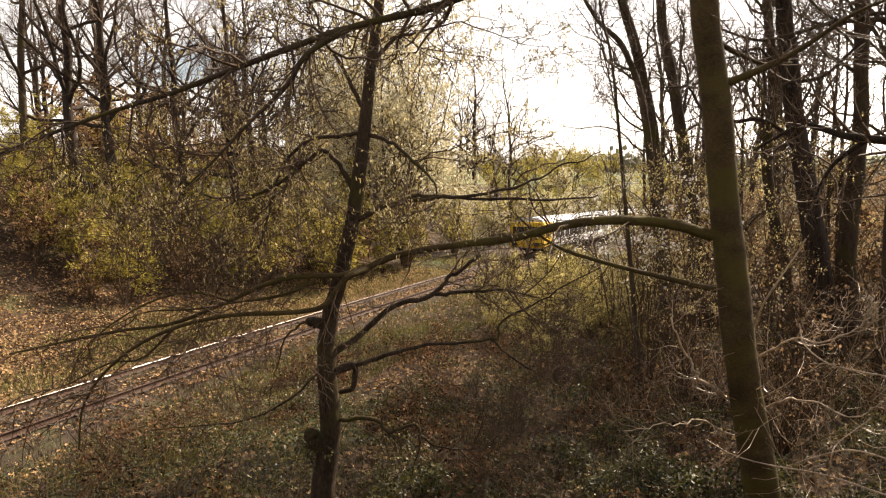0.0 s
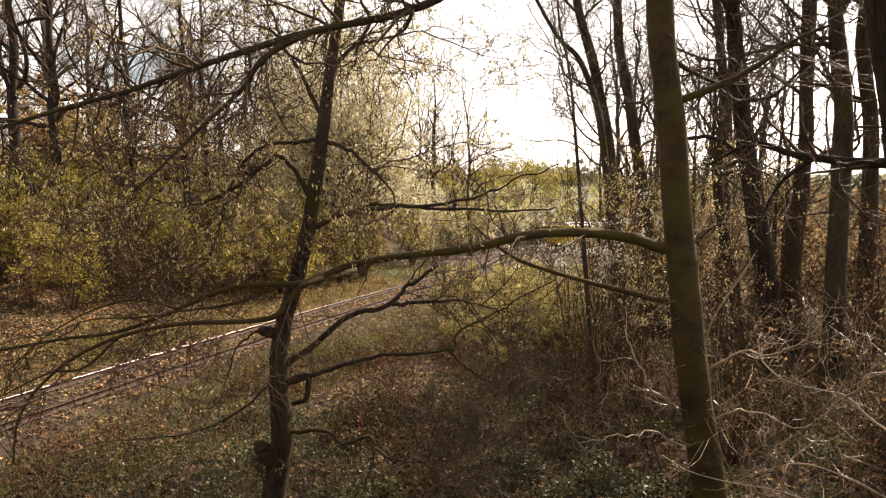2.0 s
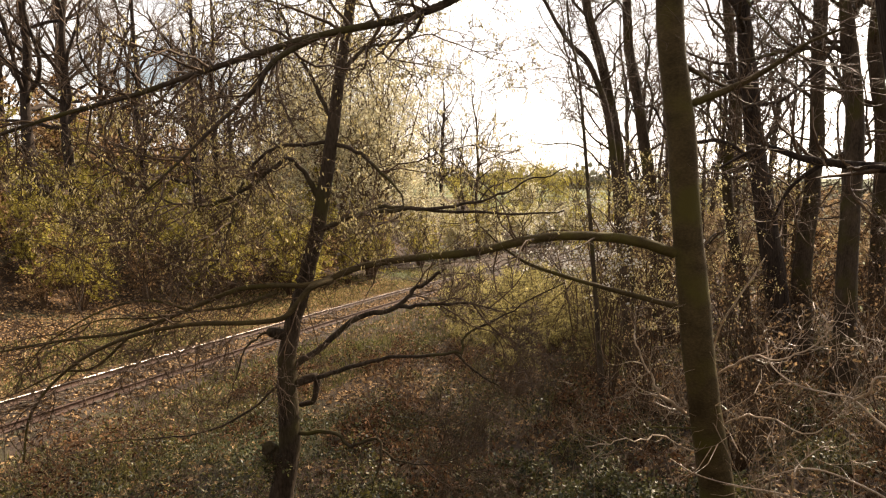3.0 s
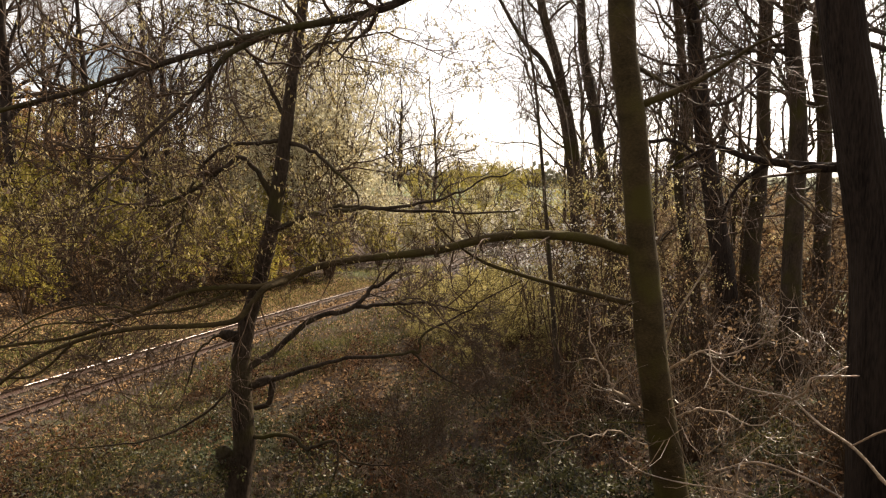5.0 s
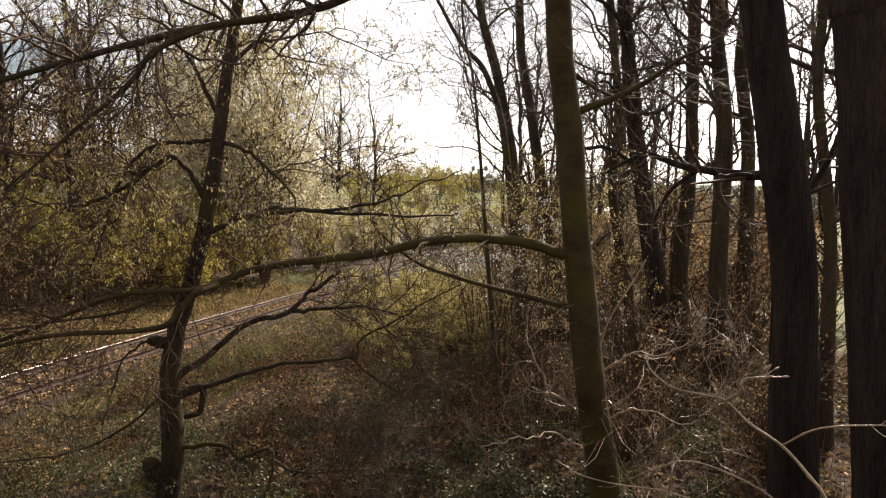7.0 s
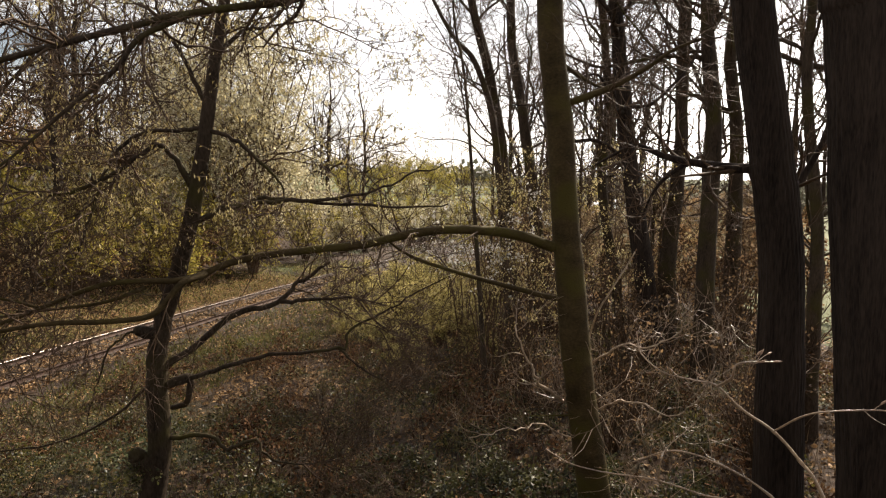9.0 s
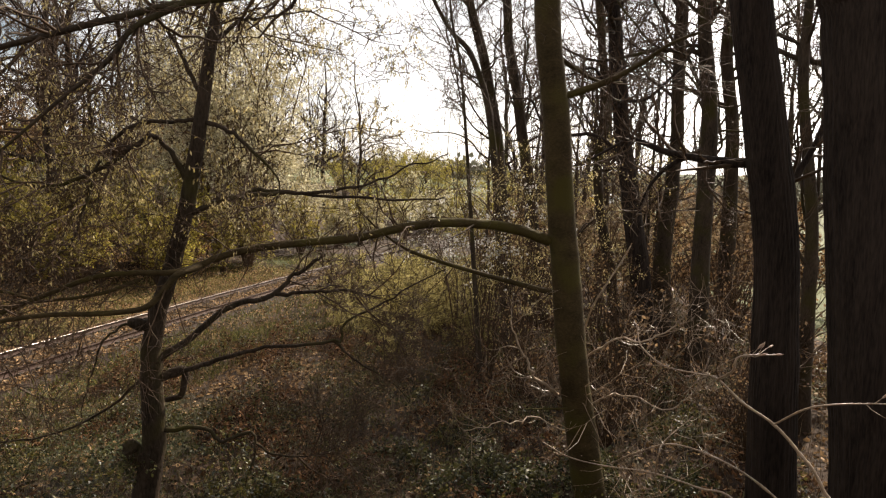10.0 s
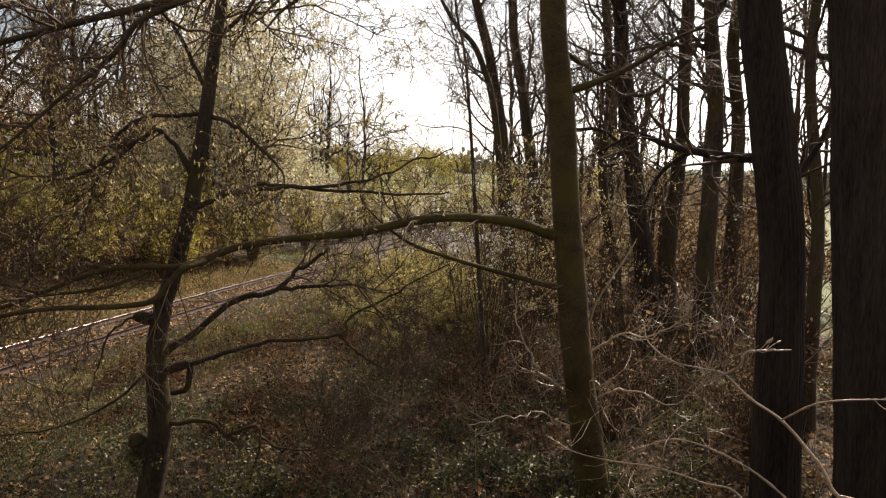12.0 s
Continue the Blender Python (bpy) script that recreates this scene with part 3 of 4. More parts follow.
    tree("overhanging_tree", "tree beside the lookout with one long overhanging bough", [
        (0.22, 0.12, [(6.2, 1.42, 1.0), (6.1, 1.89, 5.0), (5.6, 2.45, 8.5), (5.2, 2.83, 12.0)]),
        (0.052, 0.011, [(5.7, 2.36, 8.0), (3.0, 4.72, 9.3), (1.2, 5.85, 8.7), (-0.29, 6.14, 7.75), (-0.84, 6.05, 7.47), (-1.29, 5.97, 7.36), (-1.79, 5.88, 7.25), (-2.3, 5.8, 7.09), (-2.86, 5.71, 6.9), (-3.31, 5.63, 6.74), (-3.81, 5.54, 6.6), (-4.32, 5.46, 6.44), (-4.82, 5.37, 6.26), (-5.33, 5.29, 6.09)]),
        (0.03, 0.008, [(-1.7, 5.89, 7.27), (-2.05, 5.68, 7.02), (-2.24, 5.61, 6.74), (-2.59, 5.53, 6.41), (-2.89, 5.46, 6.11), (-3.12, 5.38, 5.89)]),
    ], BARK, 13, twigs=(6, 6, 4), twig_length=(0.4, 1.3), leaf=HORNBEAM, leaf_count=900, leaf_size=(0.008, 0.014), lift=-0.02, hang=2.0, leaf_long=3.0)
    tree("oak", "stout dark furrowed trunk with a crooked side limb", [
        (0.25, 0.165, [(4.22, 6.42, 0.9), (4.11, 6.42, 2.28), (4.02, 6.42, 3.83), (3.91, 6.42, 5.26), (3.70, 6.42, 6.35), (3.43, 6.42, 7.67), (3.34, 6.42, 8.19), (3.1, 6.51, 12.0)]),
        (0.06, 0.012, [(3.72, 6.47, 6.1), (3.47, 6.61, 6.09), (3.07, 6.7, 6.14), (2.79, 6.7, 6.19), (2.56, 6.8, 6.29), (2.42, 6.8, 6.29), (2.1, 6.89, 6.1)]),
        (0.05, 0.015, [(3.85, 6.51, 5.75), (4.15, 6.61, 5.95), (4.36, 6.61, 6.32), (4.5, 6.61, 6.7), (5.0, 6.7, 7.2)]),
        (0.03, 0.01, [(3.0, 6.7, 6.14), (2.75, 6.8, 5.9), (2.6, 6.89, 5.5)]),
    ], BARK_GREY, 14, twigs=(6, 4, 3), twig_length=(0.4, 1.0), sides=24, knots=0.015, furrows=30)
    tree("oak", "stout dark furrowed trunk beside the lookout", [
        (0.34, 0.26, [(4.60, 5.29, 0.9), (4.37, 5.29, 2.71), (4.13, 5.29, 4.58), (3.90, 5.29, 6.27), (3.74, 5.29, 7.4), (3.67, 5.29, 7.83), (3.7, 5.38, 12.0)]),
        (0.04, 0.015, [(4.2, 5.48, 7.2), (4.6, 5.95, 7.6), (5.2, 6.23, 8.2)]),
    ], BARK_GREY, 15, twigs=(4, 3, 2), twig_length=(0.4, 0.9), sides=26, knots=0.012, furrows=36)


def strip_trees():
    """The trees that stand singly between the lookout and the field. Most are carried up, unseen, to about 20 metres to
    shade the ground.
    """
    for name, label, bark, seed, r0, r1, pts in (
            ("sapling", "thin bare sapling with a dark stem", BARK, 51, 0.05, 0.012, [(2.0, 13.22, 0.7), (1.7, 13.22, 4.09), (1.58, 13.22, 5.4), (1.46, 13.22, 6.69), (1.31, 13.22, 8.01), (1.10, 13.22, 8.99), (1.02, 13.22, 10.4), (0.8, 13.22, 12.2)]),
            ("bare_tree", "bare tree leaning towards the railway", BARK, 62, 0.20, 0.07, [(3.45, 17.94, 0.3), (3.11, 17.94, 4.35), (2.82, 17.94, 6.95), (2.4, 17.94, 8.88), (1.92, 17.94, 10.63), (1.4, 17.94, 14.0), (0.8, 17.94, 20.5)]),
            ("bare_tree", "crooked bare tree arching out of the thicket", BARK, 63, 0.13, 0.04, [(3.2, 16.5, 0.4), (2.85, 16.5, 3.6), (2.6, 16.5, 5.8), (2.35, 16.5, 7.5), (1.9, 16.5, 8.7), (1.35, 16.5, 9.3), (0.7, 16.5, 10.4)]),
            ("bare_tree", "bare tree with a slightly bent trunk", BARK, 53, 0.21, 0.08, [(4.7, 19.83, 0.2), (4.28, 19.83, 4.52), (3.81, 19.83, 7.55), (3.39, 19.83, 9.68), (3.27, 19.83, 11.61), (3.1, 19.83, 15.0), (2.5, 19.83, 20.5)]),
            ("bare_tree", "bare tree with a crooked trunk", BARK, 54, 0.18, 0.08, [(6.9, 18.88, 0.2), (6.7, 18.88, 1.96), (5.98, 18.88, 5.73), (6.07, 18.88, 7.8), (5.7, 18.88, 11.2), (5.3, 18.88, 15.0), (4.7, 18.88, 20.5)]),
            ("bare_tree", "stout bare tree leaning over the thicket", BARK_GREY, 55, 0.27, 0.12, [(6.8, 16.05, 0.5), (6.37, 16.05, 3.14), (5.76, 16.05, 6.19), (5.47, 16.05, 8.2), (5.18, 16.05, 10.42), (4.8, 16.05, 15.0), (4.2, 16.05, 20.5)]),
            ("bare_tree", "upright bare tree with dark bark", BARK, 56, 0.23, 0.11, [(7.35, 16.99, 0.5), (7.29, 16.99, 3.87), (7.43, 16.99, 6.49), (7.37, 16.99, 8.34), (7.32, 16.99, 10.69), (7.2, 16.99, 15.0), (6.6, 16.99, 20.5)]),
            ("bare_tree", "upright bare tree with forking upper limbs", BARK, 57, 0.21, 0.11, [(7.05, 14.16, 0.7), (6.93, 14.16, 4.35), (6.94, 14.16, 6.77), (6.71, 14.16, 8.53), (6.57, 14.16, 9.91), (6.4, 14.16, 14.0), (5.8, 14.16, 20.5)]),
            ("bare_tree", "tall bare tree before the open field", BARK, 58, 0.25, 0.11, [(10.4, 18.88, 0.2), (10.05, 18.88, 3.8), (9.95, 18.88, 7.03), (9.57, 18.88, 9.38), (9.63, 18.88, 11.22), (9.4, 18.88, 15.0), (8.8, 18.88, 20.5)]),
            ("bare_tree", "slim curving bare tree beside a stout oak", BARK, 59, 0.125, 0.06, [(7.15, 10.39, 0.8), (7.02, 10.39, 3.43), (6.93, 10.39, 5.25), (6.56, 10.39, 7.44), (6.53, 10.39, 9.04), (6.3, 10.39, 13.0)])):
        rng = np.random.default_rng(seed)
        path = smooth_path(pts, 12)
        slim = seed == 51
        a, ar = sprout(rng, path[None], np.linspace(r0, r1, 12)[None], 6 if slim else 9, (0.5, 1.0) if slim else (2.0, 4.8), 0.3, 0.95, (30, 75), 0.12, 8, 0.34, 0.28, 0.012)
        if not slim:
            # boughs mostly above the view, added to shade the ground near the lookout
            b, br = sprout(rng, path[None], np.linspace(r0, r1, 12)[None], 7 if seed in (62, 53) else 5, (2.6, 5.0), 0.58 if seed in (62, 53) else 0.5, 0.98, (30, 85), 0.06, 8, 0.34, 0.36, 0.016)
            a, ar = np.concatenate([a, b]), np.concatenate([ar, br])
        limbs = [(r0, r1, pts)] + [(float(r[0]), float(r[-1]), [tuple(q) for q in b]) for b, r in zip(a, ar)]
        tree(name, label, limbs, bark, seed, twigs=(6, 4, 3) if slim else (5, 5, 4) if seed in (62, 53) else (3, 4, 3), twig_length=(0.4, 0.8) if slim else (0.8, 2.4), lift=0.06, sides=12, fine_wood=(0.009, 0.006, 0.0045), thin=0.5)


def dead_wood():
    """A dead sapling beside the beech, its pale wood lightened as if sunlit, and a twig nest in the hornbeam."""
    tree("dead_sapling", "broken dead sapling, pale crooked branches lightened for sunlight", [
        (0.018, 0.008, [(2.85, 8.97, 0.75), (2.75, 8.87, 2.2), (2.6, 8.59, 3.4), (2.55, 8.12, 4.15), (2.63, 7.84, 4.55), (2.76, 7.69, 4.88), (2.84, 7.6, 5.1)]),
        (0.028, 0.008, [(2.68, 8.73, 2.8), (2.1, 8.02, 3.2), (1.77, 7.65, 3.56), (1.63, 7.6, 3.77), (1.43, 7.55, 4.18)]),
        (0.016, 0.006, [(2.6, 8.59, 3.4), (2.85, 7.93, 3.85), (3.1, 7.46, 4.0), (3.4, 7.27, 4.3)]),
        (0.014, 0.005, [(2.7, 8.76, 2.7), (2.95, 7.84, 3.2), (3.2, 7.18, 3.25), (3.5, 7.08, 3.45)]),
        (0.012, 0.005, [(2.75, 8.87, 2.2), (1.9, 7.93, 2.85), (1.3, 7.27, 3.02), (0.9, 7.18, 3.0)]),
    ], SUNLIT_DEADWOOD, 16, twigs=(5, 4, 2), twig_length=(0.3, 0.9), twig_mat=TWIG_PALE, sides=8, kink=0.016, fine_wood=(0.005, 0.0035, 0.003))
    rng = np.random.default_rng(18)
    ivy = new("ivy_clump")
    ivy.location = (-2.88, 7.46, 2.62)
    tagged(ivy, "dark ragged clump of ivy and shoots on a trunk burr", "ivy")
    stems = np.zeros((70, 5, 3)) + rng.normal(scale=0.04, size=(70, 1, 3)) * [1, 1, 2] + [0.05, 0.03, -0.05]
    way = rng.normal(size=(70, 3)) * [1.0, 0.7, 1.0] + [-0.5, -0.3, 0.1]
    stems += np.linspace(0, 1, 5)[None, :, None] * (way / np.linalg.norm(way, axis=1, keepdims=True))[:, None] * rng.uniform(0.12, 0.34, (70, 1, 1))
    stems += rng.normal(scale=0.012, size=stems.shape)
    tagged(mesh_object("shoots", *tubes(stems, np.linspace(0.004, 0.0015, 5)[None] * np.ones((70, 1)), 3), TWIG, ivy), kind="stuff")
    tagged(mesh_object("foliage", *leaves(rng, along_paths(rng, stems, 420, 0.015), (0.02, 0.045), long=1.2), IVY, ivy, smooth=False), kind="stuff")
    rng = np.random.default_rng(17)
    n = 160
    way = rng.normal(size=(n, 3)) * [1, 1, 0.35]
    way /= np.linalg.norm(way, axis=1, keepdims=True)
    mid = rng.normal(size=(n, 3)) * [0.04, 0.04, 0.022]
    s = np.linspace(-0.06, 0.06, 4)[None, :, None]
    v, f = tubes(mid[:, None] + way[:, None] * s + rng.normal(scale=0.008, size=(n, 4, 3)), np.full((n, 4), 0.003), 3)
    nest = mesh_object("bird_nest", v, f, TWIG)
    nest.location = (-2.86, 7.23, 6.06)
    tagged(nest, "small dark nest of twigs in a fork", "nest")


def near_twigs():
    rng = np.random.default_rng(5)
    root = new("hazel_shoot")
    root.location = (1.2, 1.3, float(land(1.2, 1.3)))
    tagged(root, "pale bare shoots with pointed buds close before the lookout", "shrub")
    base = np.array(root.location)
    shoots = [
        (0.0035, 0.0009, [(0.86, 0.80, float(base[2])), (0.783, 0.980, 5.248), (0.717, 1.036, 5.468), (0.690, 1.068, 5.521), (0.657, 1.093, 5.561), (0.617, 1.124, 5.588), (0.583, 1.150, 5.621), (0.563, 1.181, 5.621), (0.510, 1.206, 5.628), (0.477, 1.237, 5.655), (0.477, 1.263, 5.681)]),
        (0.0024, 0.0012, [(0.583, 1.150, 5.621), (0.577, 1.093, 5.655), (0.583, 1.086, 5.681), (0.637, 1.074, 5.688)]),
        (0.0017, 0.0009, [(0.657, 1.093, 5.561), (0.677, 1.030, 5.615), (0.743, 0.992, 5.635), (0.770, 0.948, 5.648)]),
        (0.0036, 0.0012, [(1.05, 1.322, float(base[2])), (0.95, 1.463, 4.95), (0.89, 1.577, 5.15), (0.81, 1.633, 5.17), (0.71, 1.699, 5.18), (0.6, 1.765, 5.17), (0.52, 1.822, 5.17), (0.47, 1.888, 5.18)]),
        (0.0022, 0.001, [(0.72, 1.69, 5.18), (0.7, 1.633, 5.26), (0.73, 1.671, 5.28), (0.81, 1.699, 5.33)]),
        (0.0065, 0.0024, [(1.85, 2.077, 3.2), (1.75, 2.219, 4.35), (1.62, 2.36, 4.62), (1.48, 2.455, 4.76), (1.33, 2.549, 4.83), (1.2, 2.644, 4.84), (1.09, 2.738, 4.76), (1.02, 2.832, 4.67)]),
    ]
    for r0, r1, pts in shoots:
        p = smooth_path(pts, 6 * len(pts)) - base
        n = len(p)
        r = np.linspace(r0, r1, n) * (1 + 0.08 * rng.normal(size=n))
        r[5::7] *= 1.35
        v, f = tubes(p[None], r[None], 8)
        mesh_object("shoot", v, f, TWIG_PALE, root)
        q, qr = sprout(rng, p[None, n // 2:], r[None, n // 2:], 4, (0.012, 0.045), 0.1, 0.9, (35, 65), 0.1, 5, 0.15, 0.6, 0.0008)
        v, f = tubes(q, qr, 6)
        tagged(mesh_object("twigwork", v, f, TWIG_PALE, root), kind="stuff")
        ends = np.concatenate([q[:, -2:], p[None, -2:]])
        way = ends[:, 1] - ends[:, 0]
        way /= np.linalg.norm(way, axis=1, keepdims=True)
        s = np.array([0, 0.3, 0.6, 1.0])
        buds = ends[:, 1][:, None] + way[:, None] * (s * 0.013)[None, :, None]
        v, f = tubes(buds, np.array([0.0009, 0.0019, 0.0016, 0.0003])[None] * np.ones((len(buds), 1)), 6)
        tagged(mesh_object("bud_cluster", v, f, BUD, root), kind="stuff")


def woods():
    """Bare trees on both sides of the line, and unseen ones added behind the lookout to cut sky light."""
    kinds = [wood_tree("bare_tree", "tall bare woodland tree with a dark trunk", 17, 0.22, 31, BARK, 0.28, 0.09, 12, (5, 4, 3), (0.28, 0.48)),
             wood_tree("bare_tree", "slender bare woodland tree with a forked dark trunk", 15, 0.16, 32, BARK, 0.25, 0.11, 11, (5, 4, 3), (0.28, 0.45)),
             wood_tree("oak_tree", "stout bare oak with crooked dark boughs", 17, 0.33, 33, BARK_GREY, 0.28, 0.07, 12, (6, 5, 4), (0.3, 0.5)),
             wood_tree("sapling", "thin bare sapling among the taller trees", 9, 0.07, 34, BARK, 0.2, 0.06, 9, (5, 4, 4)),
             wood_tree("bare_tree", "tall bare woodland tree with upswept branches", 18, 0.20, 35, BARK, 0.22, 0.05, 12, (5, 4, 3), (0.22, 0.36)),
             wood_tree("bare_tree", "crooked bare woodland tree with spreading boughs", 15, 0.19, 36, BARK, 0.2, 0.12, 14, (4, 4, 3), (0.25, 0.5), wobble=0.36)]
    first = set()

    def stand(kind, x, y, turn, size):
        if kind not in first:
            first.add(kind)
            return put(kinds[kind], x, y, turn, size)
        return again(kinds[kind], x, y, turn, size)

    for kind, x, y, turn, size in (
            # beyond the line
            (2, -24.0, 31.2, 10, 1.0), (2, -22.0, 31.6, 80, 0.95), (2, -18.6, 32.1, 200, 0.85), (2, -15.6, 32.1, 140, 0.9), (0, -27.0, 31.2, 60, 1.1),
            (4, -10.6, 49.1, 170, 0.85), (4, -9.9, 50.0, 70, 0.85), (4, -11.4, 50.0, 290, 0.8), (4, -10.2, 51.9, 10, 0.9),
            (2, -7.0, 70.8, 30, 0.95), (1, -9.2, 73.6, 130, 1.0), (5, -2.7, 60, 220, 1.1), (1, -4.6, 66, 20, 0.8), (2, -12.5, 113.3, 10, 0.8), (1, -9.6, 111.4, 100, 0.72), (3, -6.8, 115.2, 0, 0.9), (1, -17, 118.0, 40, 1.0), (0, -23, 122.7, 0, 1.0),
            # the strip of wood before the field
            (5, 10.2, 27, 70, 0.7), (5, 5.6, 32, 210, 0.9), (5, 12.4, 33, 340, 0.75), (2, 7.6, 39, 280, 0.8), (5, 12, 46, 130, 0.9),
            (1, 14.5, 19.8, 200, 1.0),
            (4, 10.8, 32.1, 120, 1.0), (1, 18.0, 29.3, 30, 1.0), (0, 11, 37.8, 10, 0.9),
            (4, 9.5, 42.5, 90, 0.8), (4, 9.2, 28.3, 15, 1.0), (4, 15.2, 32.1, 285, 1.0), (1, 7.4, 33.0, 55, 0.9), 
            (3, 9.8, 14.2, 130, 1.0), (3, 5.8, 20.8, 50, 1.0), (3, 3.3, 21.7, 100, 1.0), (3, 7.2, 18.4, 10, 1.1), (3, 11.6, 18.9, 200, 1.1), (3, 9.0, 22.2, 300, 1.2), (3, 13.5, 21.7, 75, 1.2),
            # out of view on the right, added to shade the near ground
            (0, 10.5, 10.9, 130, 1.0), (4, 13, 7.6, 30, 1.0), (0, 16, 11.8, 70, 1.0), (1, 20, 16.0, 10, 1.1), (4, 11.5, 4.7, 200, 1.0), (4, 18, 12.3, 0, 1.0), 
            # behind the lookout, unseen, added to keep sky light off the near trunks
            (2, -6, -6.6, 0, 1.0), (0, 2, -8.5, 90, 1.0), (2, 9, -5.7, 200, 1.0), (4, -12, -4.7, 40, 1.0), (0, -17, -9.4, 130, 1.0), (4, 15, -3.8, 60, 1.0),
            (2, -2, -14.2, 300, 1.1), (0, 12, -14.2, 10, 1.1)):
        stand(kind, x, y, turn, size)
    rng = np.random.default_rng(77)
    spots = []
    while len(spots) < 30:
        y = rng.uniform(35, 105)
        x = float(track_x(y)) - rng.uniform(15, 45)
        if x / y < -0.27 and all((x - a) ** 2 + (y - b) ** 2 > 7 for a, b in spots):
            spots.append((x, y))
            stand(int(rng.choice([0, 1, 2, 3, 4, 5, 5])), x, y, rng.uniform(0, 360), rng.uniform(0.8, 1.1))
    more = 0
    while more < 14:
        y = rng.uniform(44, 85)
        x = y * rng.uniform(-0.52, -0.20)
        if x < float(track_x(y)) - 12 and all((x - a) ** 2 + (y - b) ** 2 > 6 for a, b in spots):
            spots.append((x, y))
            more += 1
            stand(int(rng.choice([1, 4, 5, 5])), x, y, rng.uniform(0, 360), rng.uniform(0.85, 1.1) if x / y < -0.28 else 0.7)


def bushes():
    hazel = shrub("hazel_bush", "yellow-green hazel bush with hanging catkins", 41, 4.6, 5.0, 18, SPRING, 4400, (0.05, 0.095), droop=0.6)
    put(hazel, -20.3, 29.3)
    for x, y, turn, size in ((-16.8, 24.1, 33, 0.85), (-19.4, 25.0, 133, 0.8), (-22, 26.4, 60, 1.0), (-17, 29.3, 150, 0.9), (-14, 31.2, 250, 1.1), (-26, 29.3, 200, 0.9), (-11.5, 34.0, 30, 1.1),
                             (-19, 33.0, 100, 1.2), (-28, 33.0, 10, 1.0), (-8.6, 40.6, 10, 1.0), (-9.4, 37.8, 300, 1.0), (-6.6, 49.1, 45, 1.0), (-4.4, 58.5, 145, 1.0), (-2.0, 68.9, 245, 1.0),
                             (0.5, 83.1, 5, 1.0), (-13.0, 28.3, 205, 0.95), (-10.4, 31.2, 110, 0.9), (-15.5, 34.9, 20, 1.3), (-12.5, 38.7, 280, 1.3), (-24, 35.9, 170, 1.3)):
        again(hazel, x, y, turn, size)
    low = shrub("sallow_bush", "low open yellow-green bush beside the track", 42, 2.6, 3.6, 22, SALLOW, 5600, (0.024, 0.055))
    put(low, 0.6, 20.8)
    for x, y, turn, size in ((-0.9, 22.2, 60, 0.7), (1.6, 21.7, 200, 0.85), (1.2, 18.4, 120, 0.65), (0.2, 24.5, 300, 0.8), (2.2, 25.5, 30, 0.8), (4.6, 32.1, 80, 0.6), (2.6, 19.6, 15, 0.75), (-0.6, 19.0, 95, 0.5),
                             (-1.6, 28.3, 70, 0.8), (1.0, 31.2, 170, 0.9), (2.4, 17.0, 270, 0.55), (0.2, 16.6, 44, 0.45), (3.0, 22.6, 140, 0.8), (-2.0, 25.2, 220, 0.6), (0.4, 28.0, 10, 0.8), (-1.4, 20.6, 330, 0.45)):
        again(low, x, y, turn, size)
    cat = shrub("catkin_tree", "willow thicket covered in pale catkins", 43, 13.5, 9.0, 24, CATKIN, 16000, (0.06, 0.13), "tree", (8, 7))
    put(cat, -8.8, 41.5, 0, 1.2)
    again(cat, -12.0, 43.4, 90, 1.15)
    again(cat, -7.0, 51.0, 200, 0.55)
    again(cat, -13.5, 36.8, 300, 0.6)
    fluffy = shrub("catkin_bush", "round willow bush white with catkins", 50, 4.6, 4.4, 16, CATKIN, 2600, (0.08, 0.15))
    put(fluffy, 1.5, 71.8)
    for x, y, turn, size in ((4.8, 81.2, 100, 1.15), (-1.6, 64.2, 200, 1.0), (7.4, 87.8, 300, 1.15), (-4.6, 56.6, 50, 1.0), (2.8, 94.4, 150, 1.2), (9.8, 83.1, 250, 1.1)):
        again(fluffy, x, y, turn, size)
    white = shrub("blackthorn", "blackthorn bush in white blossom", 44, 4.4, 3.2, 8, BLOSSOM, 1200, (0.026, 0.055), twigs=(4, 3), stem=0.6, low=0.6)
    put(white, 2.3, 14.6)
    again(white, 3.0, 18.4, 120, 1.0)
    again(white, 2.0, 18.9, 40, 0.95)
    tan = shrub("hornbeam_sapling", "young hornbeam hung with pale tan leaves", 46, 5.4, 2.6, 5, HORNBEAM, 1100, (0.018, 0.032), "tree", (4, 4), droop=1.5, stem=0.6)
    put(tan, 2.5, 12.3)
    for x, y, turn, size in ((3.2, 15.1, 150, 1.0), (2.2, 15.4, 30, 1.1), (2.7, 17.2, 80, 1.3), (3.5, 16.6, 290, 1.25), (1.9, 17.6, 190, 1.0), (4.2, 14.2, 230, 1.1)):
        again(tan, x, y, turn, size)
    again(tan, 4.6, 19.8, 250, 1.25)
    again(tan, 5.4, 16.5, 20, 1.1)
    again(tan, 7.6, 17.5, 110, 1.2)
    brown = shrub("bare_bush", "leafless brown thicket under the trees", 45, 2.4, 3.2, 18, DRY_LEAF, 400, (0.03, 0.05), twigs=(5, 4))
    put(brown, 4.2, 11.3)
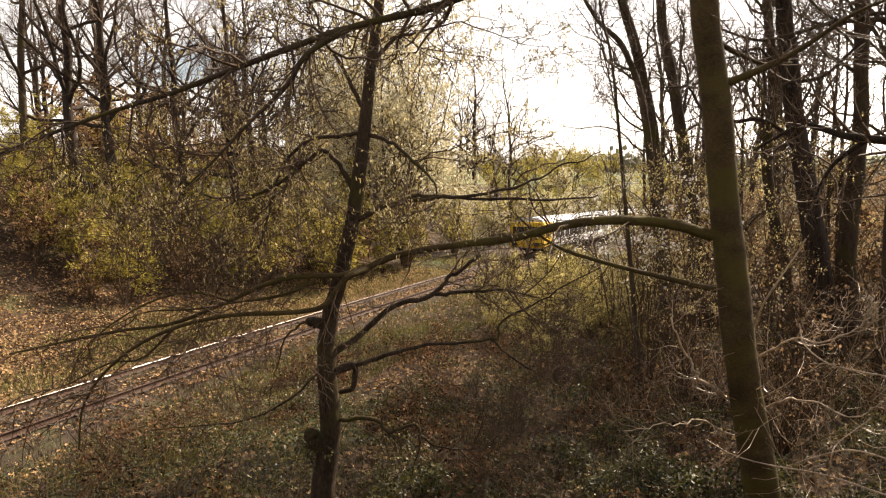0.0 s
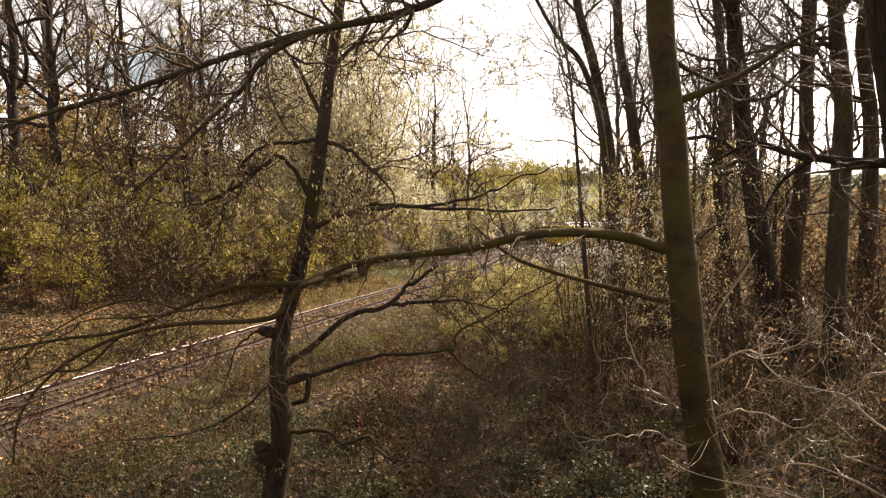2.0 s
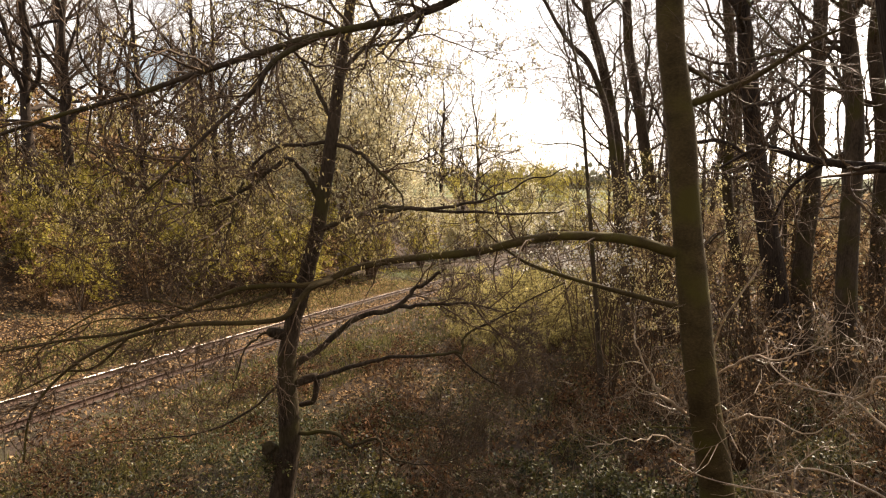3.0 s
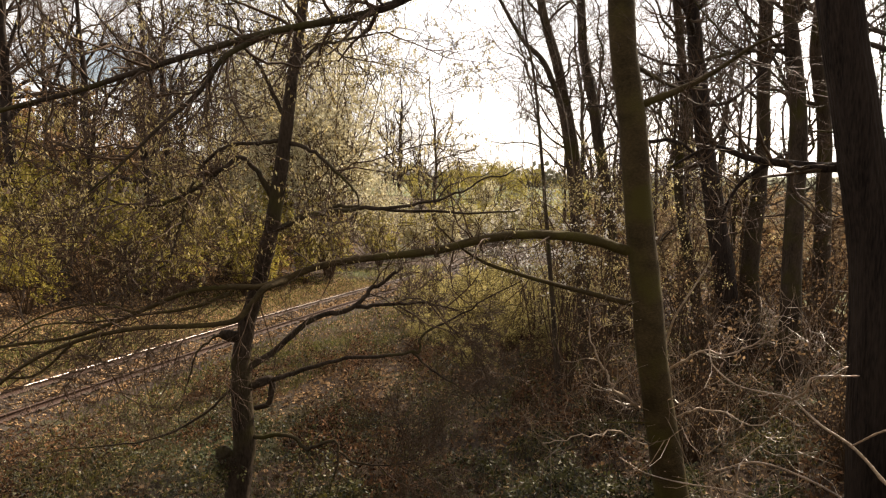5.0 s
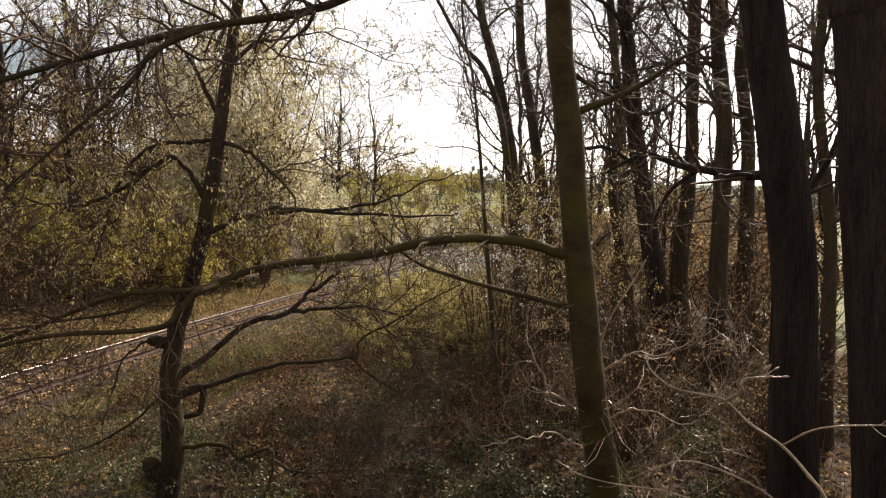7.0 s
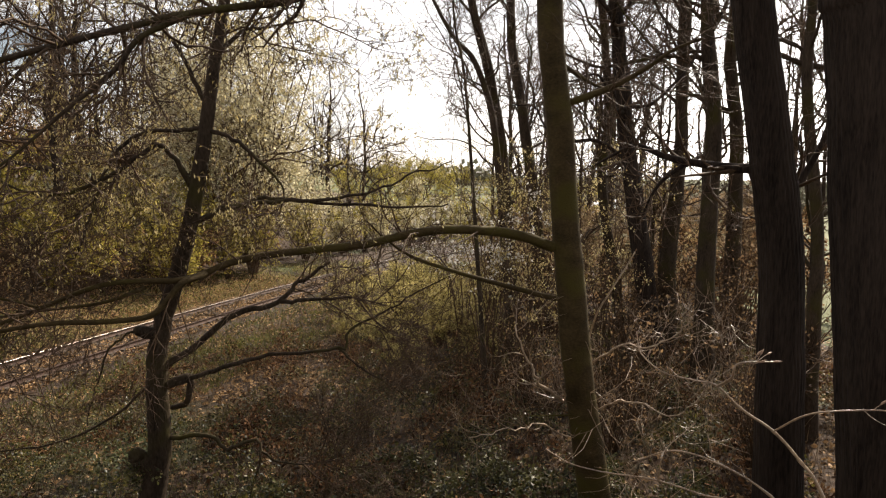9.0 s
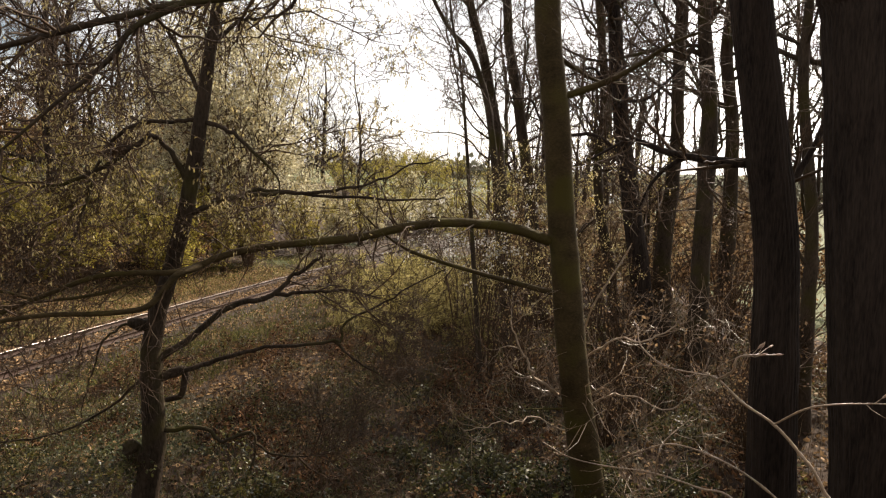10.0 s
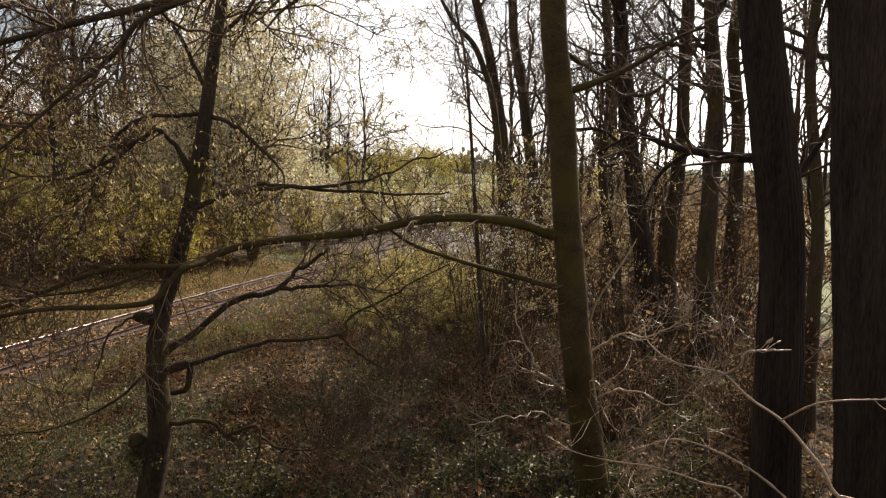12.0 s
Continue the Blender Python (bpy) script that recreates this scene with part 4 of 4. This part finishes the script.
    for x, y, turn, size in ((6, 10.4, 50, 1.1), (7.5, 12.3, 120, 1.2), (5.2, 14.2, 200, 1.2), (8.5, 16.0, 10, 1.3), (3.0, 14.6, 300, 0.8), (6.5, 17.5, 70, 1.4), (10, 17.9, 0, 1.4), (4.5, 18.9, 170, 1.3),
                             (-22, 25.5, 10, 1.2), (-18, 27.4, 80, 1.3), (-14, 29.3, 190, 1.2), (-26, 24.5, 270, 1.2), (-11, 32.1, 22, 1.2),
                             (3.4, 9.8, 77, 0.7), (2.9, 11.9, 177, 0.7), (5.4, 9.1, 277, 0.7), (1.6, 14.9, 27, 0.6), (0.2, 14.4, 127, 0.5)):
        again(brown, x, y, turn, size)
    rust = shrub("beech_thicket", "rust-brown thicket of young beech under the wood", 47, 3.0, 3.6, 14, DRY_LEAF, 2600, (0.05, 0.095), twigs=(5, 4))
    put(rust, -18.5, 25.5)
    for x, y, turn, size in ((-21, 24.5, 40, 1.0), (-23.5, 26.4, 140, 1.1), (-15.6, 27.0, 240, 0.9), (-13, 30.2, 300, 1.1), (-10.6, 34.5, 80, 1.0), (-17.6, 23.0, 200, 0.6), (-24, 23.6, 10, 1.0), (-9, 42.5, 20, 1.2),
                             (11, 20.8, 60, 1.1), (15, 22.7, 300, 1.2),
                             (8.5, 19.4, 133, 1.0), (5.6, 22.7, 233, 1.0), (6.5, 31.2, 333, 1.3), (9.8, 37.8, 44, 1.3), (19, 41.5, 144, 1.6)):
        again(rust, x, y, turn, size)
    pale = shrub("hazel_scrub", "tangle of pale bare twigs under the beech", 48, 3.4, 3.6, 5, BUD, 120, (0.008, 0.014), twigs=(5, 4), wood=TWIG_PALE, stem=0.28)
    put(pale, 3.2, 7.2)
    for x, y, turn, size in ((4.9, 9.3, 200, 1.0), (3.4, 10.0, 300, 0.9), (5.8, 11.8, 50, 1.1)):
        again(pale, x, y, turn, size)
    straw = shrub("hornbeam_thicket", "tan-leaved thicket of young hornbeam behind the trunks", 49, 4.0, 4.4, 12, TAN_LEAF, 3000, (0.045, 0.085), twigs=(5, 4))
    put(straw, 8.0, 24.5)
    for x, y, turn, size in ((11, 28.3, 40, 1.1), (6.2, 28.3, 130, 0.9), (14, 25.5, 220, 1.0), (16, 31.2, 310, 1.2), (9.5, 34.0, 75, 1.1), (12.5, 38.7, 165, 1.3), (20, 35.9, 255, 1.3), (5.0, 31.2, 345, 0.8), (17.5, 42.5, 15, 1.4), (24, 44.4, 105, 1.4),
                             (9.3, 23.6, 200, 1.35), (12.6, 23.1, 20, 1.3), (6.3, 23.1, 290, 1.1)):
        again(straw, x, y, turn, size)
    for x, y, turn, size in ((5.5, 39.7, 0, 1.2), (7.5, 45.3, 70, 1.3), (9, 51.9, 140, 1.4), (11.2, 58.5, 210, 1.5), (14, 66.1, 280, 1.6), (6.6, 37.8, 30, 1.2), (17, 62.3, 120, 1.7), (12, 49.1, 250, 1.5)):
        again(rust if turn % 20 else hazel, x, y, turn, size)
    rng = np.random.default_rng(78)
    for k in range(34):
        y = rng.uniform(32, 90)
        x = float(track_x(y)) - rng.uniform(13, 40)
        if x / y < -0.2:
            again(rust if k % 2 else brown, x, y, rng.uniform(0, 360), rng.uniform(1.4, 2.4))
    for k in range(18):
        y = rng.uniform(95, 150)
        x = rng.uniform(-40, 26)
        if abs(x - track_x(y)) > 6:
            again(hazel if k % 3 else brown, x, y, rng.uniform(0, 360), rng.uniform(0.9, 1.3))
    for x, y, turn, size in ((-6, 86.9, 10, 1.0), (-3, 94.4, 80, 1.1), (1, 99.1, 150, 1.0), (4, 92.5, 220, 1.0), (7, 98.2, 290, 1.1), (-1, 105.7, 20, 1.0), (9.5, 90.6, 110, 0.9), (3, 111.4, 200, 1.2), (-8, 98.2, 310, 1.2),
                             (2.2, 79.3, 45, 0.8), (-3.4, 77.4, 135, 0.9), (5.2, 85.0, 225, 0.8)):
        again(hazel, x, y, turn, size)
    # unseen bushes added around the back of the lookout to hold off sky light
    for x, y, size in ((-9, -3.5, 1.5), (-5, -5, 1.4), (5, -4.5, 1.4), (9, -2.5, 1.5), (0, -7, 1.6), (-14, -1, 1.6), (13, 0, 1.6)):
        again(brown, x, y, 40 * x, size)


def far_woods():
    """Hedges and woods on the skyline, past the field."""
    rng = np.random.default_rng(21)
    n = 26000
    a = rng.uniform(-0.9, 0.9, n)
    d = rng.choice([190, 260, 420], n, p=[0.3, 0.35, 0.35]) + rng.normal(scale=9, size=n)
    x, y = d * np.sin(a), d * np.cos(a)
    crest = 2.6 + 1.3 * np.sin(a * 23 + d * 0.03) + 1.2 * np.sin(a * 61 + d) + 0.008 * d
    z = land(x, y) + rng.uniform(0, 1, n) ** 0.8 * crest
    v, f = leaves(rng, np.stack([x, y, z], 1), (0.8, 1.8), long=1.3)
    tagged(mesh_object("far_hedges", v, f, HAZED_WOOD, smooth=False), "brown hedges and woods on the skyline, paled for haze", "hedge", kind="stuff")


def undergrowth():
    rng = np.random.default_rng(9)

    def stuff(name, chunk, mat, label, category):
        tagged(mesh_object(name, *chunk, mat, smooth=False), label, category, kind="stuff")

    litter = np.vstack([on_land(rng, 20000, (-9, 5.5), (13, 17), 0.03), on_land(rng, 26000, (-12, 14), (14, 34), 0.03)])
    y = rng.uniform(9, 42, 95000) - rng.uniform(0, 3, 95000)
    x = track_x(y) - np.abs(rng.normal(scale=7.5, size=95000)) - 1.0
    litter = np.vstack([litter, np.stack([x, y, land(x, y) + 0.03], 1)])
    y = rng.uniform(5, 45, 16000)
    x = track_x(y) + rng.normal(scale=1.5, size=16000)
    litter = np.vstack([litter, np.stack([x, y, land(x, y) + 0.03], 1)])
    litter = litter[np.abs(np.abs((litter[:, 0] - track_x(litter[:, 1])) * 0.955) - 0.753) > 0.16]
    litter[:, 2] += np.where(np.abs((litter[:, 0] - track_x(litter[:, 1])) * 0.965) < 1.5, 0.12, 0)
    stuff("leaf_litter", leaves(rng, litter, (0.045, 0.10), flat=0.6, long=1.3), DRY_LEAF, "brown fallen leaves scattered on the ground", "leaf litter")
    # bramble mounds
    cx = on_land(rng, 300, (-8, 6), (10, 20))
    u = (cx[:, 0] - track_x(cx[:, 1])) * 0.965
    cx = cx[u > 3.0]
    pick = rng.integers(0, len(cx), 90000)
    tall = (0.18 + 0.95 * rng.uniform(0, 1, len(cx)) ** 1.6)[pick]
    wide = rng.uniform(0.3, 0.75, len(cx))[pick]
    turn, out = rng.uniform(0, 2 * np.pi, 90000), np.sqrt(rng.uniform(0, 1, 90000))
    pl = cx[pick] + np.stack([np.cos(turn) * out * wide, np.sin(turn) * out * wide, 0 * out], 1)
    pl[:, 2] = land(pl[:, 0], pl[:, 1]) + 0.04 + tall * (1 - out**2) * rng.uniform(0.6, 1.05, 90000) + np.abs(rng.normal(scale=0.04, size=90000))
    fern = rng.uniform(size=len(cx))[pick] < 0.4
    stuff("dead_bracken", leaves(rng, pl[fern], (0.018, 0.05), flat=0.2, long=2.2), BRACKEN, "collapsed rust-brown bracken among the brambles", "bracken")
    pl = pl[~fern]
    stuff("brambles", leaves(rng, pl, (0.018, 0.05), flat=0.3, long=1.35), BRAMBLE, "low green brambles over dead leaves", "brambles")
    base = cx[rng.integers(0, len(cx), 2600)][:, None]
    s = np.linspace(0, 1, 6)[None, :, None]
    way = rng.normal(size=(2600, 1, 3)) * [0.6, 0.6, 0] + [0, 0, 0.01]
    stems = base + way * s + np.array([0, 0, 1.0]) * (s * (1.15 - s)) * rng.uniform(0.6, 2.2, (2600, 1, 1)) + rng.normal(scale=0.02, size=(2600, 6, 3))
    stuff("bramble_stems", tubes(stems, np.full((2600, 6), 0.0032), 3), TWIG, "thin arching brown bramble stems", "brambles")
    # ivy and low herbs in the shade near the lookout
    iv = on_land(rng, 80000, (-11, 4.5), (4, 13))
    u = (iv[:, 0] - track_x(iv[:, 1])) * 0.965
    clump = np.sin(iv[:, 0] * 1.7 + 1.2 * np.sin(iv[:, 1] * 1.3)) * np.sin(iv[:, 1] * 1.5 + 0.8 * np.sin(iv[:, 0] * 2.1))
    iv = iv[(u > 2.0) & (clump + rng.normal(scale=0.5, size=len(u)) > -0.35 + 0.09 * np.clip(iv[:, 0], -5, 4))]
    swell = np.clip(np.sin(iv[:, 0] * 2.7 + 1.5 * np.sin(iv[:, 1] * 1.9)) * np.sin(iv[:, 1] * 2.4 + np.sin(iv[:, 0] * 3.1)), 0, 1)
    iv[:, 2] += 0.04 + np.abs(rng.normal(scale=0.06, size=len(iv))) + 0.5 * swell * rng.uniform(0.55, 1, len(iv))
    stuff("ivy", leaves(rng, iv, (0.016, 0.042), flat=0.25, long=1.3), IVY, "dark green ivy carpeting the shaded ground", "ivy")
    # taller bramble clumps with large glossy leaves
    cl = np.stack([rng.uniform(-1.5, 4.2, 46), rng.uniform(5.6, 9.5, 46)], 1)
    pick = rng.integers(0, len(cl), 15000)
    turn, out = rng.uniform(0, 2 * np.pi, 15000), np.sqrt(rng.uniform(0, 1, 15000))
    wide = rng.uniform(0.22, 0.5, len(cl))[pick] * out
    at = cl[pick] + np.stack([np.cos(turn), np.sin(turn)], 1) * wide[:, None]
    z = land(at[:, 0], at[:, 1]) + 0.04 + rng.uniform(0.2, 0.75, len(cl))[pick] * np.sqrt(1 - 0.9 * out**2) * rng.uniform(0.45, 1.0, 15000)
    stuff("bramble_clumps", leaves(rng, np.column_stack([at, z]), (0.025, 0.06), flat=0.35, long=1.3), IVY, "dark green bramble clumps with glossy leaves", "brambles")
    # dead stalks and grass
    st = on_land(rng, 8200, (-9, 5.5), (11, 24))
    u = (st[:, 0] - track_x(st[:, 1])) * 0.965
    bed = rng.uniform(6, 40, 2600)
    bx = track_x(bed) + rng.normal(scale=1.3, size=2600)
    clear = np.abs(np.abs((bx - track_x(bed)) * 0.955) - 0.753) > 0.2
    st = np.vstack([st[u > 2.4], np.stack([bx, bed, track_z(bed) + 0.1], 1)[clear]])[:, None]
    h = rng.uniform(0.2, 0.7, (len(st), 1, 1))
    s = np.linspace(0, 1, 4)[None, :, None]
    p = st + (rng.normal(scale=0.25, size=(len(st), 1, 3)) * [1, 1, 0] * s**1.5 + np.array([0, 0, 1.0]) * s) * h
    stuff("dead_stalks", tubes(p, np.linspace(0.004, 0.0015, 4)[None] * np.ones((len(p), 1)), 3), STRAW, "dry straw-coloured stalks in the undergrowth", "stalks")
    gr = np.vstack([on_land(rng, 26000, (-14, 8), (-2, 22)), on_land(rng, 52000, (-16, 18), (4, 52))])
    u = (gr[:, 0] - track_x(gr[:, 1])) * 0.965
    keep = ((u > 1.3) & (u < 4.0 + 0.1 * gr[:, 1])) | ((u < -1.2) & (u > -6.5)) | (np.abs(u) < 2.2) & (rng.uniform(size=len(u)) < np.clip((gr[:, 1] - 14) / 20, 0.12, 0.9)) & (np.abs(np.abs(u) - 0.75) > 0.12)
    keep &= (gr[:, 1] > 14) | (rng.uniform(size=len(u)) < 0.32)
    gr = gr[keep]
    y = rng.uniform(7, 48, 42000)
    u = -1.5 - np.abs(rng.normal(scale=3.0, size=len(y)))
    x = track_x(y) + u / 0.97
    patch = np.sin(x * 0.8 + np.sin(y * 0.6)) * np.sin(y * 0.7 + np.sin(x)) + rng.normal(scale=0.5, size=len(y)) > -0.2
    dry = np.stack([x, y, land(x, y)], 1)[patch]
    stuff("dry_grass", leaves(rng, dry, (0.014, 0.03), droop=-1.1, long=6.5), DRY_GRASS, "pale dry grass on the sunny verge", "grass")
    stuff("grass_tufts", leaves(rng, gr, (0.015, 0.03), droop=-2.2, long=7), GRASS, "tufts of green grass along the railway", "grass")


def railcar(cab):
    """One car of the train, standing on the rail tops, its middle over the origin, its cab towards -y."""
    root = new("railcar")
    half, wide, top = 8.6, 1.3, 2.82
    body = bmesh.new()
    box(body, (-wide, -half, 0.55), (wide, half, 2.45), 0.12)
    part("body", body, WHITE, root, "white painted body side")
    bm = bmesh.new()
    n = 12
    rows = []
    for y in (-half + 0.15, half - 0.15):
        rows.append([bm.verts.new((-(wide - 0.06) * math.cos(math.pi * i / n), y, 2.34 + (top - 2.34) * math.sin(math.pi * i / n))) for i in range(n + 1)])
    for i in range(n):
        bm.faces.new((rows[0][i], rows[0][i + 1], rows[1][i + 1], rows[1][i]))
    for r in rows:
        bm.faces.new(r)
    part("roof", bm, ROOF, root, "pale shiny rounded roof")
    for k in range(11):
        y = -half + 2.6 + k * 1.25
        for s in (-1, 1):
            bm = box(bmesh.new(), (s * wide - 0.02, y, 1.2), (s * wide + 0.02, y + 0.95, 2.12), 0.015)
            part("window", bm, GLASS_DARK, root, "dark side window")
    for s in (-1, 1):
        part("skirt_stripe", box(bmesh.new(), (s * wide - 0.015, -half + 2.2, 0.6), (s * wide + 0.012, half - 0.3, 0.85)), ROOF, root, "grey stripe along the sill")
    end = -half if cab else half
    d = -1 if cab else 1
    part("cab_end", box(bmesh.new(), (-wide - 0.02, min(end + d * 0.25, end - d * 1.9), 0.6), (wide + 0.02, max(end + d * 0.25, end - d * 1.9), 2.5), 0.16), YELLOW, root, "yellow painted cab end")
    part("windscreen", box(bmesh.new(), (-1.05, min(end + d * 0.27, end + d * 0.2), 1.4), (1.05, max(end + d * 0.27, end + d * 0.2), 2.15), 0.03), GLASS_DARK, root, "dark cab windscreen")
    for s in (-1, 1):
        part("cab_window", box(bmesh.new(), (s * wide + s * 0.0, min(end - d * 0.3, end - d * 1.1), 1.4), (s * (wide + 0.035), max(end - d * 0.3, end - d * 1.1), 2.12), 0.01), GLASS_DARK, root, "dark cab side window")
        part("buffer", box(bmesh.new(), (s * 0.85 - 0.18, min(end + d * 0.2, end + d * 0.6), 0.75), (s * 0.85 + 0.18, max(end + d * 0.2, end + d * 0.6), 1.0), 0.05), UNDER, root)
    for y in (-half + 2.8, half - 2.8):
        bogie = part("bogie", box(bmesh.new(), (-1.15, y - 1.5, 0.28), (1.15, y + 1.5, 0.58), 0.05), UNDER, root, "black bogie frame")
        for w in (-0.9, 0.9):
            for s in (-0.753, 0.753):
                bm = bmesh.new()
                bmesh.ops.create_cone(bm, cap_ends=True, segments=20, radius1=0.40, radius2=0.38, depth=0.13, matrix=pose(s, y + w, 0.40, 0, 90, 0))
                part("wheel", bm, UNDER, bogie)
    part("underframe", box(bmesh.new(), (-1.0, -half + 4.6, 0.25), (1.0, half - 4.6, 0.58), 0.05), UNDER, root, "black underfloor equipment")
    return root


def car_pose(y):
    slope = 0.2541 + 0.001436 * (2 * y - 50.7)
    z = float(track_z(y)) + 0.31
    return pose(track_x(y), y, z, -3.03 if y < 85 else 0, 0, -math.degrees(math.atan(slope)))


build_ground()
build_track()
near_trees()
strip_trees()
dead_wood()
near_twigs()
woods()
bushes()
far_woods()
undergrowth()
rear = tagged(railcar(True), "yellow and white railcar running away along the track", "train", "cars of the train")
lead = tagged(railcar(False), "yellow and white railcar running away along the track", "train", "cars of the train")


def motions():
    """The train runs away along the track at about 10 metres a second."""
    walk(rear, [(0.5 * k, car_pose(56.2 + 5.05 * k)) for k in range(25)])
    walk(lead, [(0.5 * k, car_pose(73.4 + 5.05 * k)) for k in range(25)])


motions()
